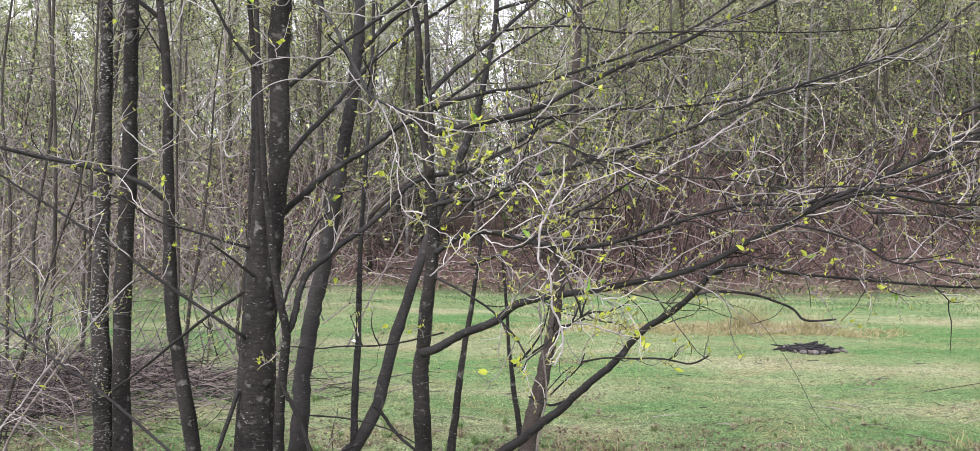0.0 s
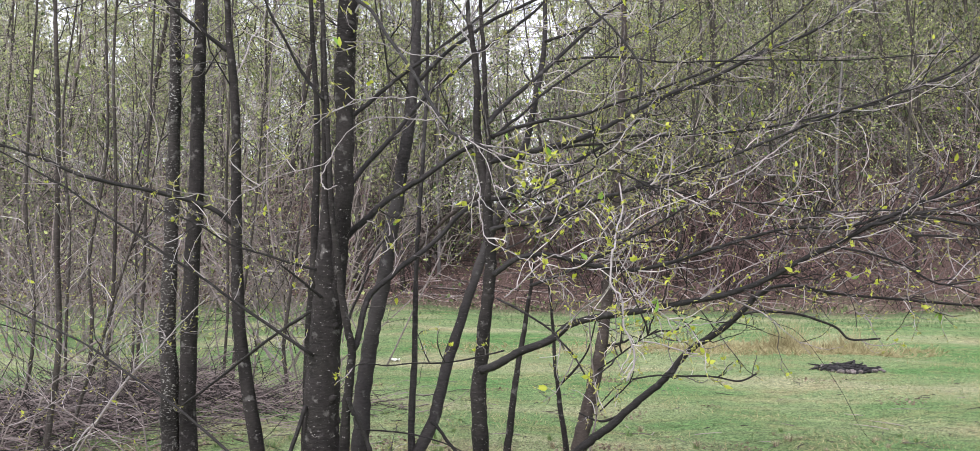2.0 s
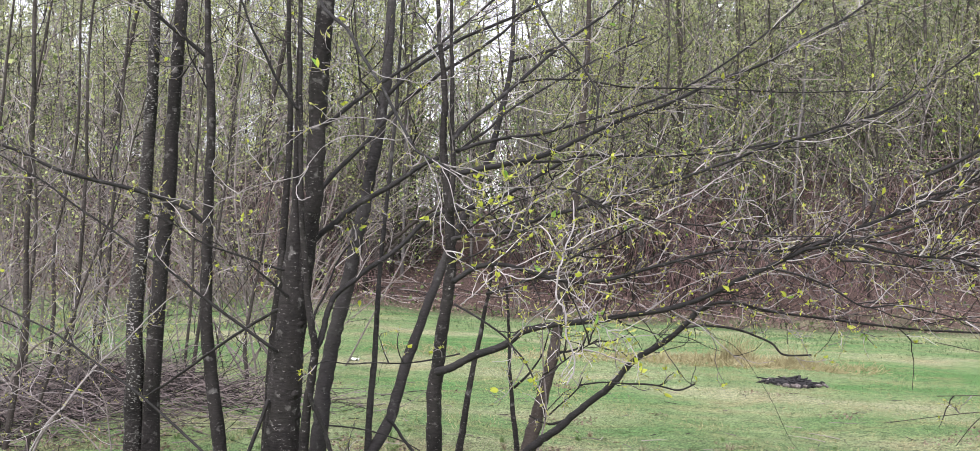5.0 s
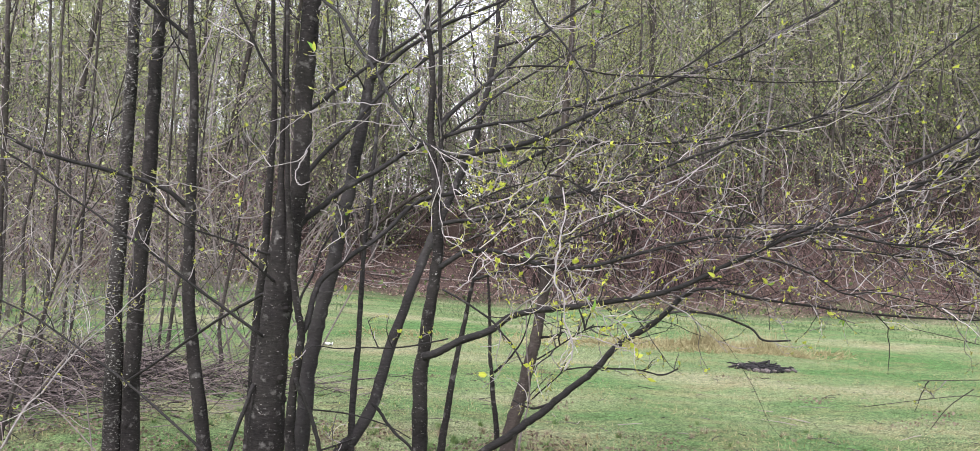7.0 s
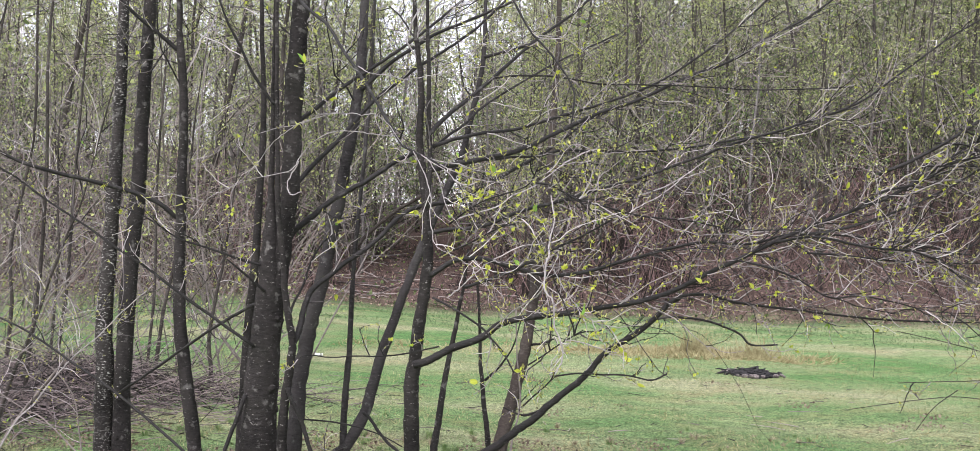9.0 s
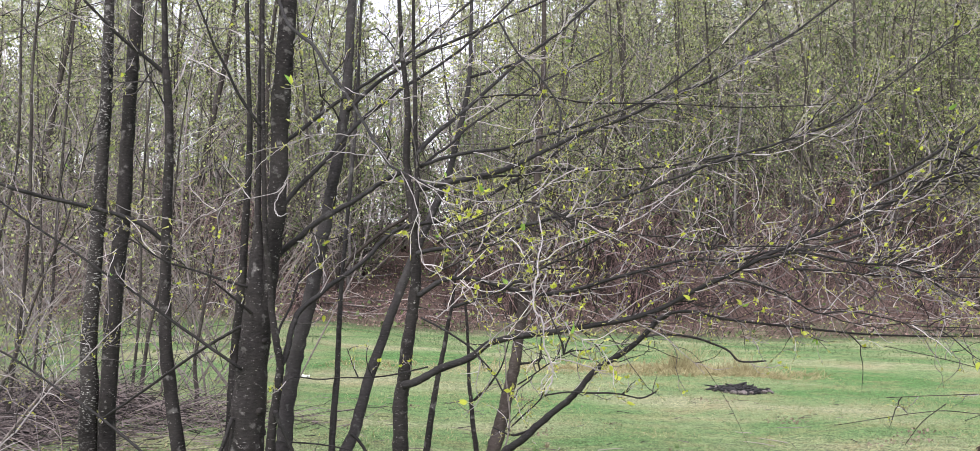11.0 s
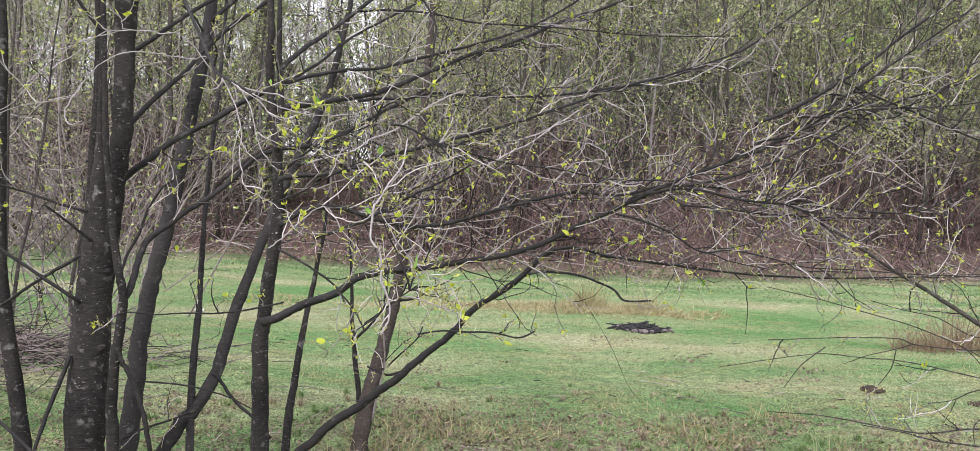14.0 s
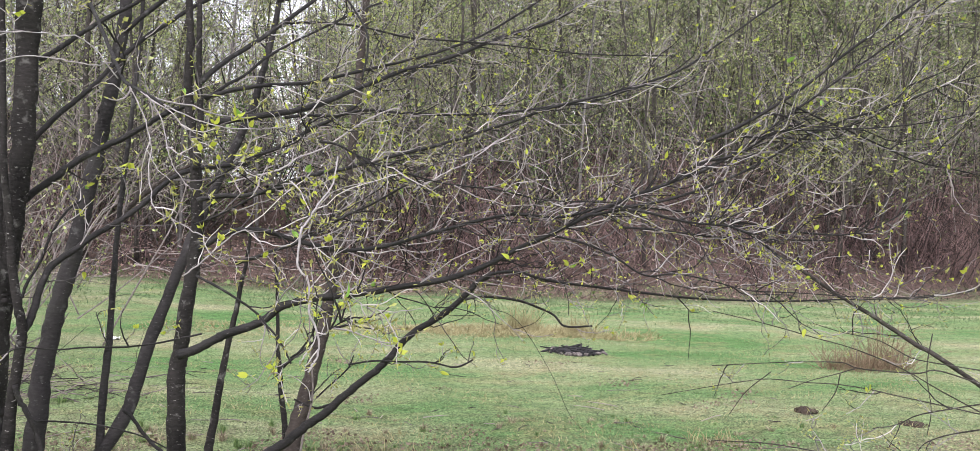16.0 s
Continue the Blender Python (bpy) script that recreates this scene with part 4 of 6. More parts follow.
alder_f.limb([(-0.402, 5.150, 1.934), (-0.295, 5.180, 1.963), (-0.178, 5.211, 1.972), (-0.017, 5.254, 2.012), (0.093, 5.285, 2.066), (0.237, 5.325, 2.122), (0.384, 5.363, 2.162), (0.515, 5.397, 2.210), (0.710, 5.448, 2.271), (0.989, 5.518, 2.362), (1.397, 5.621, 2.527), (1.664, 5.687, 2.639), (2.120, 5.795, 2.791), (2.590, 5.904, 2.980), (2.880, 5.979, 3.183), (3.227, 6.068, 3.442), (3.418, 6.115, 3.574), (3.786, 6.200, 3.794), (4.248, 6.307, 4.072), (4.737, 6.406, 4.405)], 0.0142, 0.0047, 60, 0.60)
alder_f.limb([(0.251, 4.600, 2.224), (0.330, 4.620, 2.218), (0.418, 4.645, 2.180), (0.506, 4.670, 2.142), (0.636, 4.703, 2.113), (0.883, 4.766, 2.060), (1.165, 4.834, 2.045), (1.477, 4.908, 2.004), (1.875, 5.000, 2.014)], 0.0064, 0.0034, 20, 0.45, leafy=0.30)
alder_f.limb([(-0.379, 5.100, 1.668), (-0.318, 5.102, 1.713), (-0.242, 5.105, 1.763), (-0.149, 5.108, 1.782), (-0.036, 5.111, 1.782), (0.153, 5.117, 1.731), (0.247, 5.120, 1.711), (0.388, 5.124, 1.690), (0.605, 5.131, 1.721), (0.771, 5.136, 1.774), (0.949, 5.142, 1.828), (1.157, 5.148, 1.891), (1.351, 5.154, 1.929), (1.623, 5.162, 1.924), (1.933, 5.172, 1.999), (2.400, 5.186, 1.981), (2.868, 5.200, 1.921)], 0.0175, 0.0053, 70, 0.55)
alder_f.limb([(-0.476, 5.200, 1.092), (-0.382, 5.195, 1.128), (-0.304, 5.191, 1.172), (-0.226, 5.187, 1.215), (-0.101, 5.181, 1.260), (-0.020, 5.176, 1.303), (0.057, 5.171, 1.369), (0.134, 5.167, 1.396), (0.259, 5.161, 1.425), (0.507, 5.149, 1.459), (0.703, 5.139, 1.499), (0.955, 5.127, 1.549), (1.159, 5.116, 1.623), (1.346, 5.106, 1.727), (1.532, 5.095, 1.819), (1.753, 5.083, 1.935), (1.974, 5.071, 2.039), (2.230, 5.057, 2.144), (2.447, 5.045, 2.235), (2.627, 5.034, 2.347), (2.769, 5.025, 2.446), (2.868, 5.019, 2.524), (3.157, 5.000, 2.740), (3.597, 4.972, 3.068), (4.062, 4.946, 3.446)], 0.0267, 0.0046, 110, 0.60, start=0.30)
alder_f.limb([(0.975, 5.400, 2.239), (1.135, 5.529, 2.297), (1.332, 5.696, 2.413), (1.540, 5.874, 2.562), (1.572, 5.900, 2.584)], 0.0041, 0.0044, 6, 0.40, material=M_TWIG_PALE)
alder_f.limb([(0.746, 5.000, 2.029), (0.939, 5.149, 2.149), (1.088, 5.257, 2.233), (1.272, 5.400, 2.381)], 0.0038, 0.0031, 8, 0.40, material=M_TWIG_PALE)
alder_f.limb([(2.227, 5.050, 2.143), (2.407, 5.039, 2.263), (2.624, 5.028, 2.327), (2.867, 5.013, 2.467), (3.125, 5.000, 2.493), (3.671, 4.972, 2.549), (4.256, 4.944, 2.681)], 0.0086, 0.0027, 18, 0.50, leafy=0.35)
alder_f.limb([(1.743, 5.050, 1.934), (1.986, 4.995, 1.973), (2.292, 4.924, 1.916), (2.555, 4.861, 1.889), (2.770, 4.800, 1.752)], 0.0086, 0.0049, 40, 0.50)
alder_f.limb([(1.506, 5.000, 1.819), (1.687, 4.975, 1.781), (1.866, 4.949, 1.713), (2.043, 4.922, 1.610), (2.216, 4.897, 1.625), (2.421, 4.868, 1.591), (2.623, 4.838, 1.546), (2.887, 4.800, 1.541), (3.432, 4.721, 1.532), (4.022, 4.644, 1.602)], 0.0068, 0.0017, 20, 0.45)
alder_f.limb([(-0.143, 4.800, 1.612), (-0.021, 4.735, 1.655), (0.079, 4.678, 1.696), (0.150, 4.639, 1.721), (0.232, 4.584, 1.781), (0.339, 4.518, 1.834), (0.417, 4.467, 1.877), (0.506, 4.409, 1.920), (0.662, 4.300, 2.012)], 0.0099, 0.0045, 14, 0.40)
alder_f.limb([(-0.332, 4.800, 1.546), (-0.209, 4.760, 1.487), (-0.099, 4.722, 1.425), (-0.023, 4.694, 1.373), (0.022, 4.673, 1.326), (0.097, 4.639, 1.247), (0.157, 4.600, 1.142)], 0.0066, 0.0047, 4, 0.25)
alder_f.limb([(0.090, 5.000, 3.413), (0.203, 4.903, 3.188), (0.310, 4.833, 3.053), (0.400, 4.767, 2.921), (0.458, 4.715, 2.808), (0.469, 4.673, 2.710), (0.445, 4.600, 2.539)], 0.0069, 0.0048, 5, 0.30)
alder_f.limb([(0.261, 3.050, 1.787), (0.252, 3.041, 1.705), (0.256, 3.036, 1.657), (0.290, 3.030, 1.611), (0.295, 3.021, 1.524), (0.324, 3.012, 1.450), (0.325, 3.006, 1.394), (0.312, 3.003, 1.366), (0.298, 3.000, 1.342)], 0.0036, 0.0030, 5, 0.20, material=M_TWIG_PALE, leafy=0.15)
alder_f.limb([(0.279, 3.100, 1.763), (0.327, 3.120, 1.677), (0.380, 3.138, 1.609), (0.432, 3.153, 1.559), (0.483, 3.165, 1.530), (0.567, 3.182, 1.518), (0.659, 3.200, 1.530)], 0.0018, 0.0012, 6, 0.22, material=M_TWIG_PALE)
alder_f.limb([(0.342, 4.600, 2.156), (0.334, 4.001, 1.986), (0.290, 3.511, 1.874), (0.266, 3.050, 1.787)], 0.0035, 0.0036, 5, 0.30, material=M_TWIG_PALE)
alder_f.limb([(-0.151, 3.400, 1.606), (-0.104, 3.400, 1.645), (-0.030, 3.400, 1.718), (0.033, 3.400, 1.768), (0.075, 3.400, 1.764)], 0.0027, 0.0020, 4, 0.20, material=M_TWIG_PALE)
alder_f.limb([(-0.018, 5.100, 1.309), (0.151, 4.176, 1.521), (0.230, 3.654, 1.602), (0.256, 3.300, 1.665)], 0.0039, 0.0026, 4, 0.30, material=M_TWIG_PALE)
alder_f.limb([(-0.279, 4.700, 1.268), (-0.373, 4.641, 1.249), (-0.478, 4.573, 1.230), (-0.594, 4.498, 1.223), (-0.718, 4.416, 1.230), (-0.838, 4.333, 1.228), (-0.945, 4.256, 1.245), (-1.009, 4.200, 1.209)], 0.0049, 0.0029, 4, 0.18)
alder_f.limb([(-0.207, 4.200, 1.959), (-0.092, 4.102, 2.039), (0.004, 4.026, 2.085), (0.186, 3.882, 2.141), (0.240, 3.800, 2.225)], 0.0044, 0.0027, 8, 0.22, leafy=0.5)
alder_f.limb([(-0.249, 4.200, 1.795), (-0.115, 4.088, 1.847), (0.073, 3.912, 1.942), (0.190, 3.800, 1.986)], 0.0044, 0.0027, 8, 0.22, leafy=0.5)
alder_f.limb([(0.211, 3.600, 1.305), (0.274, 3.489, 1.362), (0.345, 3.353, 1.432), (0.421, 3.200, 1.500)], 0.0038, 0.0023, 9, 0.25, leafy=0.40)
alder_f.limb([(2.368, 5.000, 2.370), (2.630, 5.000, 2.493), (3.008, 5.000, 2.736), (3.274, 5.000, 2.956), (3.582, 5.000, 3.182), (3.737, 5.000, 3.305), (4.168, 5.000, 3.647), (4.624, 5.000, 4.037)], 0.0116, 0.0047, 16, 0.45, leafy=0.30)
alder_f.limb([(2.855, 5.000, 2.661), (3.133, 5.000, 2.557), (3.373, 5.000, 2.476), (3.576, 5.000, 2.400), (3.779, 5.000, 2.334), (4.024, 5.000, 2.300), (4.569, 5.000, 2.225), (5.169, 5.000, 2.232)], 0.0067, 0.0029, 12, 0.45, leafy=0.30)
alder_f.limb([(2.633, 5.000, 2.427), (2.904, 5.000, 2.433), (3.216, 5.000, 2.449), (3.369, 5.000, 2.569), (3.603, 5.000, 2.695), (3.832, 5.000, 2.972)], 0.0066, 0.0034, 10, 0.45, leafy=0.30)
alder_f.limb([(1.879, 5.000, 1.982), (2.154, 5.000, 2.030), (2.454, 5.000, 2.135), (2.755, 5.000, 2.278), (3.021, 5.000, 2.439), (3.290, 5.000, 2.565), (3.604, 5.000, 2.665), (3.873, 5.000, 2.785), (4.081, 5.000, 2.854), (4.603, 5.000, 3.026), (5.154, 5.000, 3.265)], 0.0082, 0.0029, 18, 0.45, leafy=0.30)
alder_f.limb([(1.930, 5.000, 2.002), (2.272, 5.000, 1.925), (2.693, 5.000, 1.905), (3.162, 5.000, 1.879), (3.398, 5.000, 1.896), (3.594, 5.000, 1.979), (3.711, 5.000, 2.059)], 0.0065, 0.0034, 14, 0.45, leafy=0.30)
alder_f.limb([(2.704, 5.000, 2.571), (2.898, 5.000, 2.563), (3.017, 5.000, 2.514), (3.182, 5.000, 2.515)], 0.0066, 0.0050, 5, 0.45, leafy=0.30)
alder_f.limb([(1.935, 5.000, 1.875), (2.161, 5.000, 1.866), (2.466, 5.000, 1.841), (2.851, 5.000, 1.838), (3.242, 5.000, 1.845)], 0.0065, 0.0034, 12, 0.45, leafy=0.30)
alder_f.finish(180)

alder_g = Tree("slender dark sapling with a low limb sweeping upward", (-0.41, 5.80, 0.0), 7)
alder_g.stem([(-0.413, 5.800, -0.100), (-0.383, 5.800, 0.388), (-0.370, 5.800, 0.510), (-0.349, 5.800, 0.650), (-0.330, 5.800, 0.826), (-0.309, 5.800, 0.966), (-0.281, 5.800, 1.142), (-0.251, 5.800, 1.284), (-0.231, 5.800, 1.429), (-0.209, 5.800, 1.544), (-0.188, 5.800, 1.699), (-0.177, 5.800, 1.853)], 0.0301, 0.0075, M_BARK)
alder_g.limb([(-0.430, 5.790, 0.050), (-0.390, 5.770, 0.100), (-0.226, 5.760, 0.255), (-0.079, 5.755, 0.394), (0.082, 5.744, 0.505), (0.199, 5.730, 0.602), (0.300, 5.719, 0.677), (0.399, 5.708, 0.769), (0.498, 5.696, 0.861), (0.630, 5.680, 0.971), (0.695, 5.672, 1.043), (0.812, 5.656, 1.177), (1.056, 5.629, 1.347), (1.195, 5.610, 1.501), (1.288, 5.600, 1.565)], 0.0334, 0.0171, 6, 0.30, start=0.50)
alder_g.limb([(1.193, 5.600, 1.502), (1.293, 5.585, 1.570), (1.455, 5.566, 1.585), (1.657, 5.540, 1.540), (2.052, 5.490, 1.501), (2.439, 5.439, 1.467), (2.666, 5.410, 1.458), (3.066, 5.356, 1.459), (3.470, 5.300, 1.484), (4.014, 5.225, 1.517), (4.599, 5.153, 1.628)], 0.0114, 0.0028, 28, 0.40)
alder_g.limb([(1.034, 5.900, 1.293), (1.201, 5.863, 1.400), (1.473, 5.810, 1.402), (1.721, 5.759, 1.321), (1.810, 5.735, 1.241), (1.982, 5.700, 1.251)], 0.0100, 0.0058, 4, 0.25, name="side_branch")
alder_g.limb([(1.282, 5.500, 1.366), (1.445, 5.481, 1.292), (1.647, 5.443, 0.999), (1.767, 5.413, 0.746), (1.846, 5.400, 0.652)], 0.0018, 0.0012, name="side_branch")
alder_g.limb([(0.431, 6.000, 0.730), (0.330, 6.032, 0.675), (0.232, 6.061, 0.652), (0.102, 6.100, 0.698)], 0.0122, 0.0062, name="side_branch")
alder_g.limb([(0.440, 5.500, 1.013), (0.589, 5.460, 1.041), (0.748, 5.416, 1.045), (0.905, 5.373, 1.050), (1.059, 5.329, 1.030), (1.152, 5.300, 1.078)], 0.0056, 0.0054, 6, 0.15, name="side_branch")
alder_g.limb([(0.241, 6.200, 0.688), (0.329, 6.135, 0.785), (0.436, 6.054, 0.902), (0.475, 6.000, 1.001)], 0.0063, 0.0041, 5, 0.20, name="side_branch")
alder_g.finish(24)

alder_h = Tree("pale brown-grey young tree trunk, slightly leaning", (0.04, 6.37, 0.0), 8)
path, _ = alder_h.stem([(0.036, 6.375, -0.100), (0.073, 6.400, 0.255), (0.113, 6.427, 0.481), (0.155, 6.445, 0.633), (0.188, 6.463, 0.786), (0.231, 6.484, 0.959), (0.264, 6.502, 1.114), (0.288, 6.519, 1.269), (0.319, 6.547, 1.509), (0.332, 6.569, 1.706), (0.354, 6.595, 1.945), (0.388, 6.617, 2.146), (0.412, 6.637, 2.328), (0.432, 6.674, 2.670), (0.451, 6.712, 3.027), (0.465, 6.734, 3.241), (0.476, 6.767, 3.557), (0.477, 6.800, 3.877), (0.480, 6.892, 5.374), (0.532, 7.014, 6.872)], 0.0600, 0.0150, M_BARK_PALE, knots=3)
alder_h.twigs(path, 6, 1.0, 0.3, 0.62, r=0.006)
alder_h.limb([(0.307, 6.500, 1.125), (0.396, 6.406, 1.148), (0.484, 6.300, 1.199)], 0.0110, 0.0064, name="side_branch")
alder_h.limb([(0.157, 6.000, 0.350), (0.178, 6.000, 0.512), (0.223, 6.000, 0.747), (0.193, 6.000, 1.079), (0.175, 6.000, 1.439)], 0.0081, 0.0041, 5, 0.30, material=M_BRUSHWOOD, name="shoot")
alder_h.finish(0)

alder_i = Tree("thin broken sapling stem with short side twigs", (-0.01, 7.60, 0.0), 9)
alder_i.stem([(-0.014, 7.600, -0.100), (-0.018, 7.600, -0.021), (-0.046, 7.600, 0.270), (-0.076, 7.600, 0.449), (-0.095, 7.600, 0.651), (-0.119, 7.600, 0.831), (-0.128, 7.600, 1.057), (-0.152, 7.600, 1.397), (-0.178, 7.600, 1.623)], 0.0286, 0.0097, M_BARK)
alder_i.limb([(-0.074, 7.600, 0.686), (0.025, 7.558, 0.786), (0.090, 7.526, 0.871), (0.174, 7.476, 1.014), (0.237, 7.400, 1.256)], 0.0128, 0.0050, 3, 0.25, name="side_branch")
alder_i.finish(0)

sapling_a = Tree("bare grey-brown sapling in the thicket beside the clearing", (-4.57, 7.20, 0.0), 20, name="sapling", group="bare saplings of the thicket")
path, _ = sapling_a.stem([(-4.568, 7.200, -0.100), (-4.549, 7.200, 0.176), (-4.448, 7.200, 1.058), (-4.478, 7.200, 1.937), (-4.484, 7.200, 3.049), (-4.520, 7.200, 3.837), (-4.526, 7.200, 4.177), (-4.537, 7.200, 5.177), (-4.497, 7.230, 6.177)], 0.0302, 0.0096, M_BARK_FAR)
sapling_a.twigs(path, 18, 0.90, 0.05, 0.2, r=0.005)
sapling_a.twigs(path, 10, 0.90, 0.02, 0.1, True, r=0.004)
sapling_a.finish(6)

sapling_b = Tree("bare grey-brown sapling in the thicket beside the clearing", (-4.26, 7.00, 0.0), 21, name="sapling", group="bare saplings of the thicket")
path, _ = sapling_b.stem([(-4.265, 7.000, -0.100), (-4.214, 7.000, 0.222), (-4.099, 7.000, 0.653), (-3.939, 7.000, 1.074), (-3.813, 7.000, 1.496), (-3.670, 7.000, 1.917), (-3.550, 7.000, 2.232), (-3.327, 7.000, 3.207), (-3.055, 7.030, 4.182)], 0.0195, 0.0030, M_BARK_FAR)
sapling_b.twigs(path, 18, 0.90, 0.05, 0.2, r=0.005)
sapling_b.twigs(path, 10, 0.90, 0.02, 0.1, True, r=0.004)
sapling_b.finish(6)

sapling_c = Tree("bare grey-brown sapling in the thicket beside the clearing", (-5.88, 8.60, 0.0), 22, name="sapling", group="bare saplings of the thicket")
path, _ = sapling_c.stem([(-5.880, 8.600, -0.100), (-5.886, 8.600, -0.138), (-5.673, 8.600, 0.661), (-5.645, 8.600, 1.450), (-5.747, 8.600, 2.382), (-5.705, 8.600, 3.654), (-5.648, 8.600, 4.667), (-5.614, 8.600, 5.667), (-5.530, 8.630, 6.666)], 0.0242, 0.0064, M_BARK_FAR)
sapling_c.twigs(path, 18, 0.90, 0.05, 0.2, r=0.005)
sapling_c.twigs(path, 10, 0.90, 0.02, 0.1, True, r=0.004)
sapling_c.finish(6)

sapling_d = Tree("bare grey-brown sapling in the thicket beside the clearing", (-5.10, 9.00, 0.0), 23, name="sapling", group="bare saplings of the thicket")
path, _ = sapling_d.stem([(-5.099, 9.000, -0.100), (-5.103, 9.000, -0.218), (-5.064, 9.000, 0.606), (-4.988, 9.000, 1.422), (-4.970, 9.000, 2.657), (-5.010, 9.000, 3.908), (-4.978, 9.000, 4.747), (-4.955, 9.000, 5.746), (-4.881, 9.030, 6.746)], 0.0281, 0.0066, M_BARK_FAR)
sapling_d.twigs(path, 18, 0.90, 0.05, 0.2, r=0.005)
sapling_d.twigs(path, 10, 0.90, 0.02, 0.1, True, r=0.004)
sapling_d.finish(6)

sapling_e = Tree("bare grey-brown sapling in the thicket beside the clearing", (-5.56, 10.50, 0.0), 24, name="sapling", group="bare saplings of the thicket")
path, _ = sapling_e.stem([(-5.563, 10.500, -0.100), (-5.534, 10.500, 0.412), (-5.445, 10.500, 1.361), (-5.422, 10.500, 2.556), (-5.364, 10.500, 4.003), (-5.323, 10.500, 5.219), (-5.303, 10.500, 6.219), (-5.234, 10.530, 7.219)], 0.0255, 0.0062, M_BARK_FAR)
sapling_e.twigs(path, 12, 0.90, 0.05, 0.2, r=0.005)
sapling_e.twigs(path, 10, 0.90, 0.02, 0.1, True, r=0.004)
sapling_e.finish(6)

sapling_f = Tree("bare grey-brown sapling in the thicket beside the clearing", (-4.60, 11.00, 0.0), 25, name="sapling", group="bare saplings of the thicket")
path, _ = sapling_f.stem([(-4.603, 11.000, -0.100), (-4.589, 11.000, 0.343), (-4.537, 11.000, 1.324), (-4.567, 11.000, 2.810), (-4.519, 11.000, 4.310), (-4.492, 11.000, 5.319), (-4.476, 11.000, 6.319), (-4.411, 11.030, 7.319)], 0.0226, 0.0064, M_BARK_FAR)
sapling_f.twigs(path, 12, 0.90, 0.05, 0.2, r=0.005)
sapling_f.twigs(path, 10, 0.90, 0.02, 0.1, True, r=0.004)
sapling_f.finish(6)

sapling_g = Tree("bare grey-brown sapling in the thicket beside the clearing", (-3.90, 11.50, 0.0), 26, name="sapling", group="bare saplings of the thicket")
path, _ = sapling_g.stem([(-3.899, 11.500, -0.100), (-3.920, 11.500, 0.233), (-3.960, 11.500, 0.614), (-3.872, 11.500, 1.291), (-3.796, 11.500, 1.716), (-3.689, 11.500, 2.710), (-3.532, 11.530, 3.704)], 0.0351, 0.0065, M_BARK_FAR)
sapling_g.twigs(path, 12, 0.90, 0.05, 0.2, r=0.005)
sapling_g.twigs(path, 10, 0.90, 0.02, 0.1, True, r=0.004)
sapling_g.finish(6)

sapling_h = Tree("bare grey-brown sapling in the thicket beside the clearing", (-4.69, 11.50, 0.0), 27, name="sapling", group="bare saplings of the thicket")
path, _ = sapling_h.stem([(-4.693, 11.500, -0.100), (-4.677, 11.500, 0.193), (-4.607, 11.500, 0.960), (-4.483, 11.500, 1.643), (-4.336, 11.500, 2.845), (-4.263, 11.500, 3.842), (-4.139, 11.530, 4.839)], 0.0315, 0.0066, M_BARK_FAR)
sapling_h.twigs(path, 12, 0.90, 0.05, 0.2, r=0.005)
sapling_h.twigs(path, 10, 0.90, 0.02, 0.1, True, r=0.004)
sapling_h.finish(6)

sapling_i = Tree("bare grey-brown sapling in the thicket beside the clearing", (-6.15, 10.00, 0.0), 28, name="sapling", group="bare saplings of the thicket")
path, _ = sapling_i.stem([(-6.152, 10.000, -0.100), (-6.151, 10.000, -0.126), (-6.167, 10.000, 0.936), (-6.133, 10.000, 2.161), (-6.248, 10.000, 3.558), (-6.063, 10.000, 5.114), (-5.992, 10.000, 6.112), (-5.870, 10.030, 7.109)], 0.0245, 0.0059, M_BARK_FAR)
sapling_i.twigs(path, 12, 0.90, 0.05, 0.2, r=0.005)
sapling_i.twigs(path, 10, 0.90, 0.02, 0.1, True, r=0.004)
sapling_i.finish(6)

sapling_j = Tree("bare grey-brown sapling in the thicket beside the clearing", (-6.48, 11.00, 0.0), 29, name="sapling", group="bare saplings of the thicket")
path, _ = sapling_j.stem([(-6.485, 11.000, -0.100), (-6.482, 11.000, 0.017), (-6.434, 11.000, 1.018), (-6.478, 11.000, 1.858), (-6.248, 11.000, 3.288), (-6.280, 11.000, 4.912), (-6.292, 11.000, 5.912), (-6.253, 11.030, 6.912)], 0.0308, 0.0081, M_BARK_FAR)
sapling_j.twigs(path, 12, 0.90, 0.05, 0.2, r=0.005)
sapling_j.twigs(path, 10, 0.90, 0.02, 0.1, True, r=0.004)
sapling_j.finish(6)

sapling_k = Tree("bare grey-brown sapling in the thicket beside the clearing", (-6.42, 12.00, 0.0), 30, name="sapling", group="bare saplings of the thicket")
path, _ = sapling_k.stem([(-6.419, 12.000, -0.100), (-6.416, 12.000, 0.039), (-6.383, 12.000, 0.943), (-6.360, 12.000, 1.761), (-6.397, 12.000, 2.219), (-6.445, 12.000, 3.218), (-6.444, 12.030, 4.216)], 0.0250, 0.0070, M_BARK_FAR)
sapling_k.twigs(path, 12, 0.90, 0.05, 0.2, r=0.005)
sapling_k.twigs(path, 10, 0.90, 0.02, 0.1, True, r=0.004)
sapling_k.finish(6)

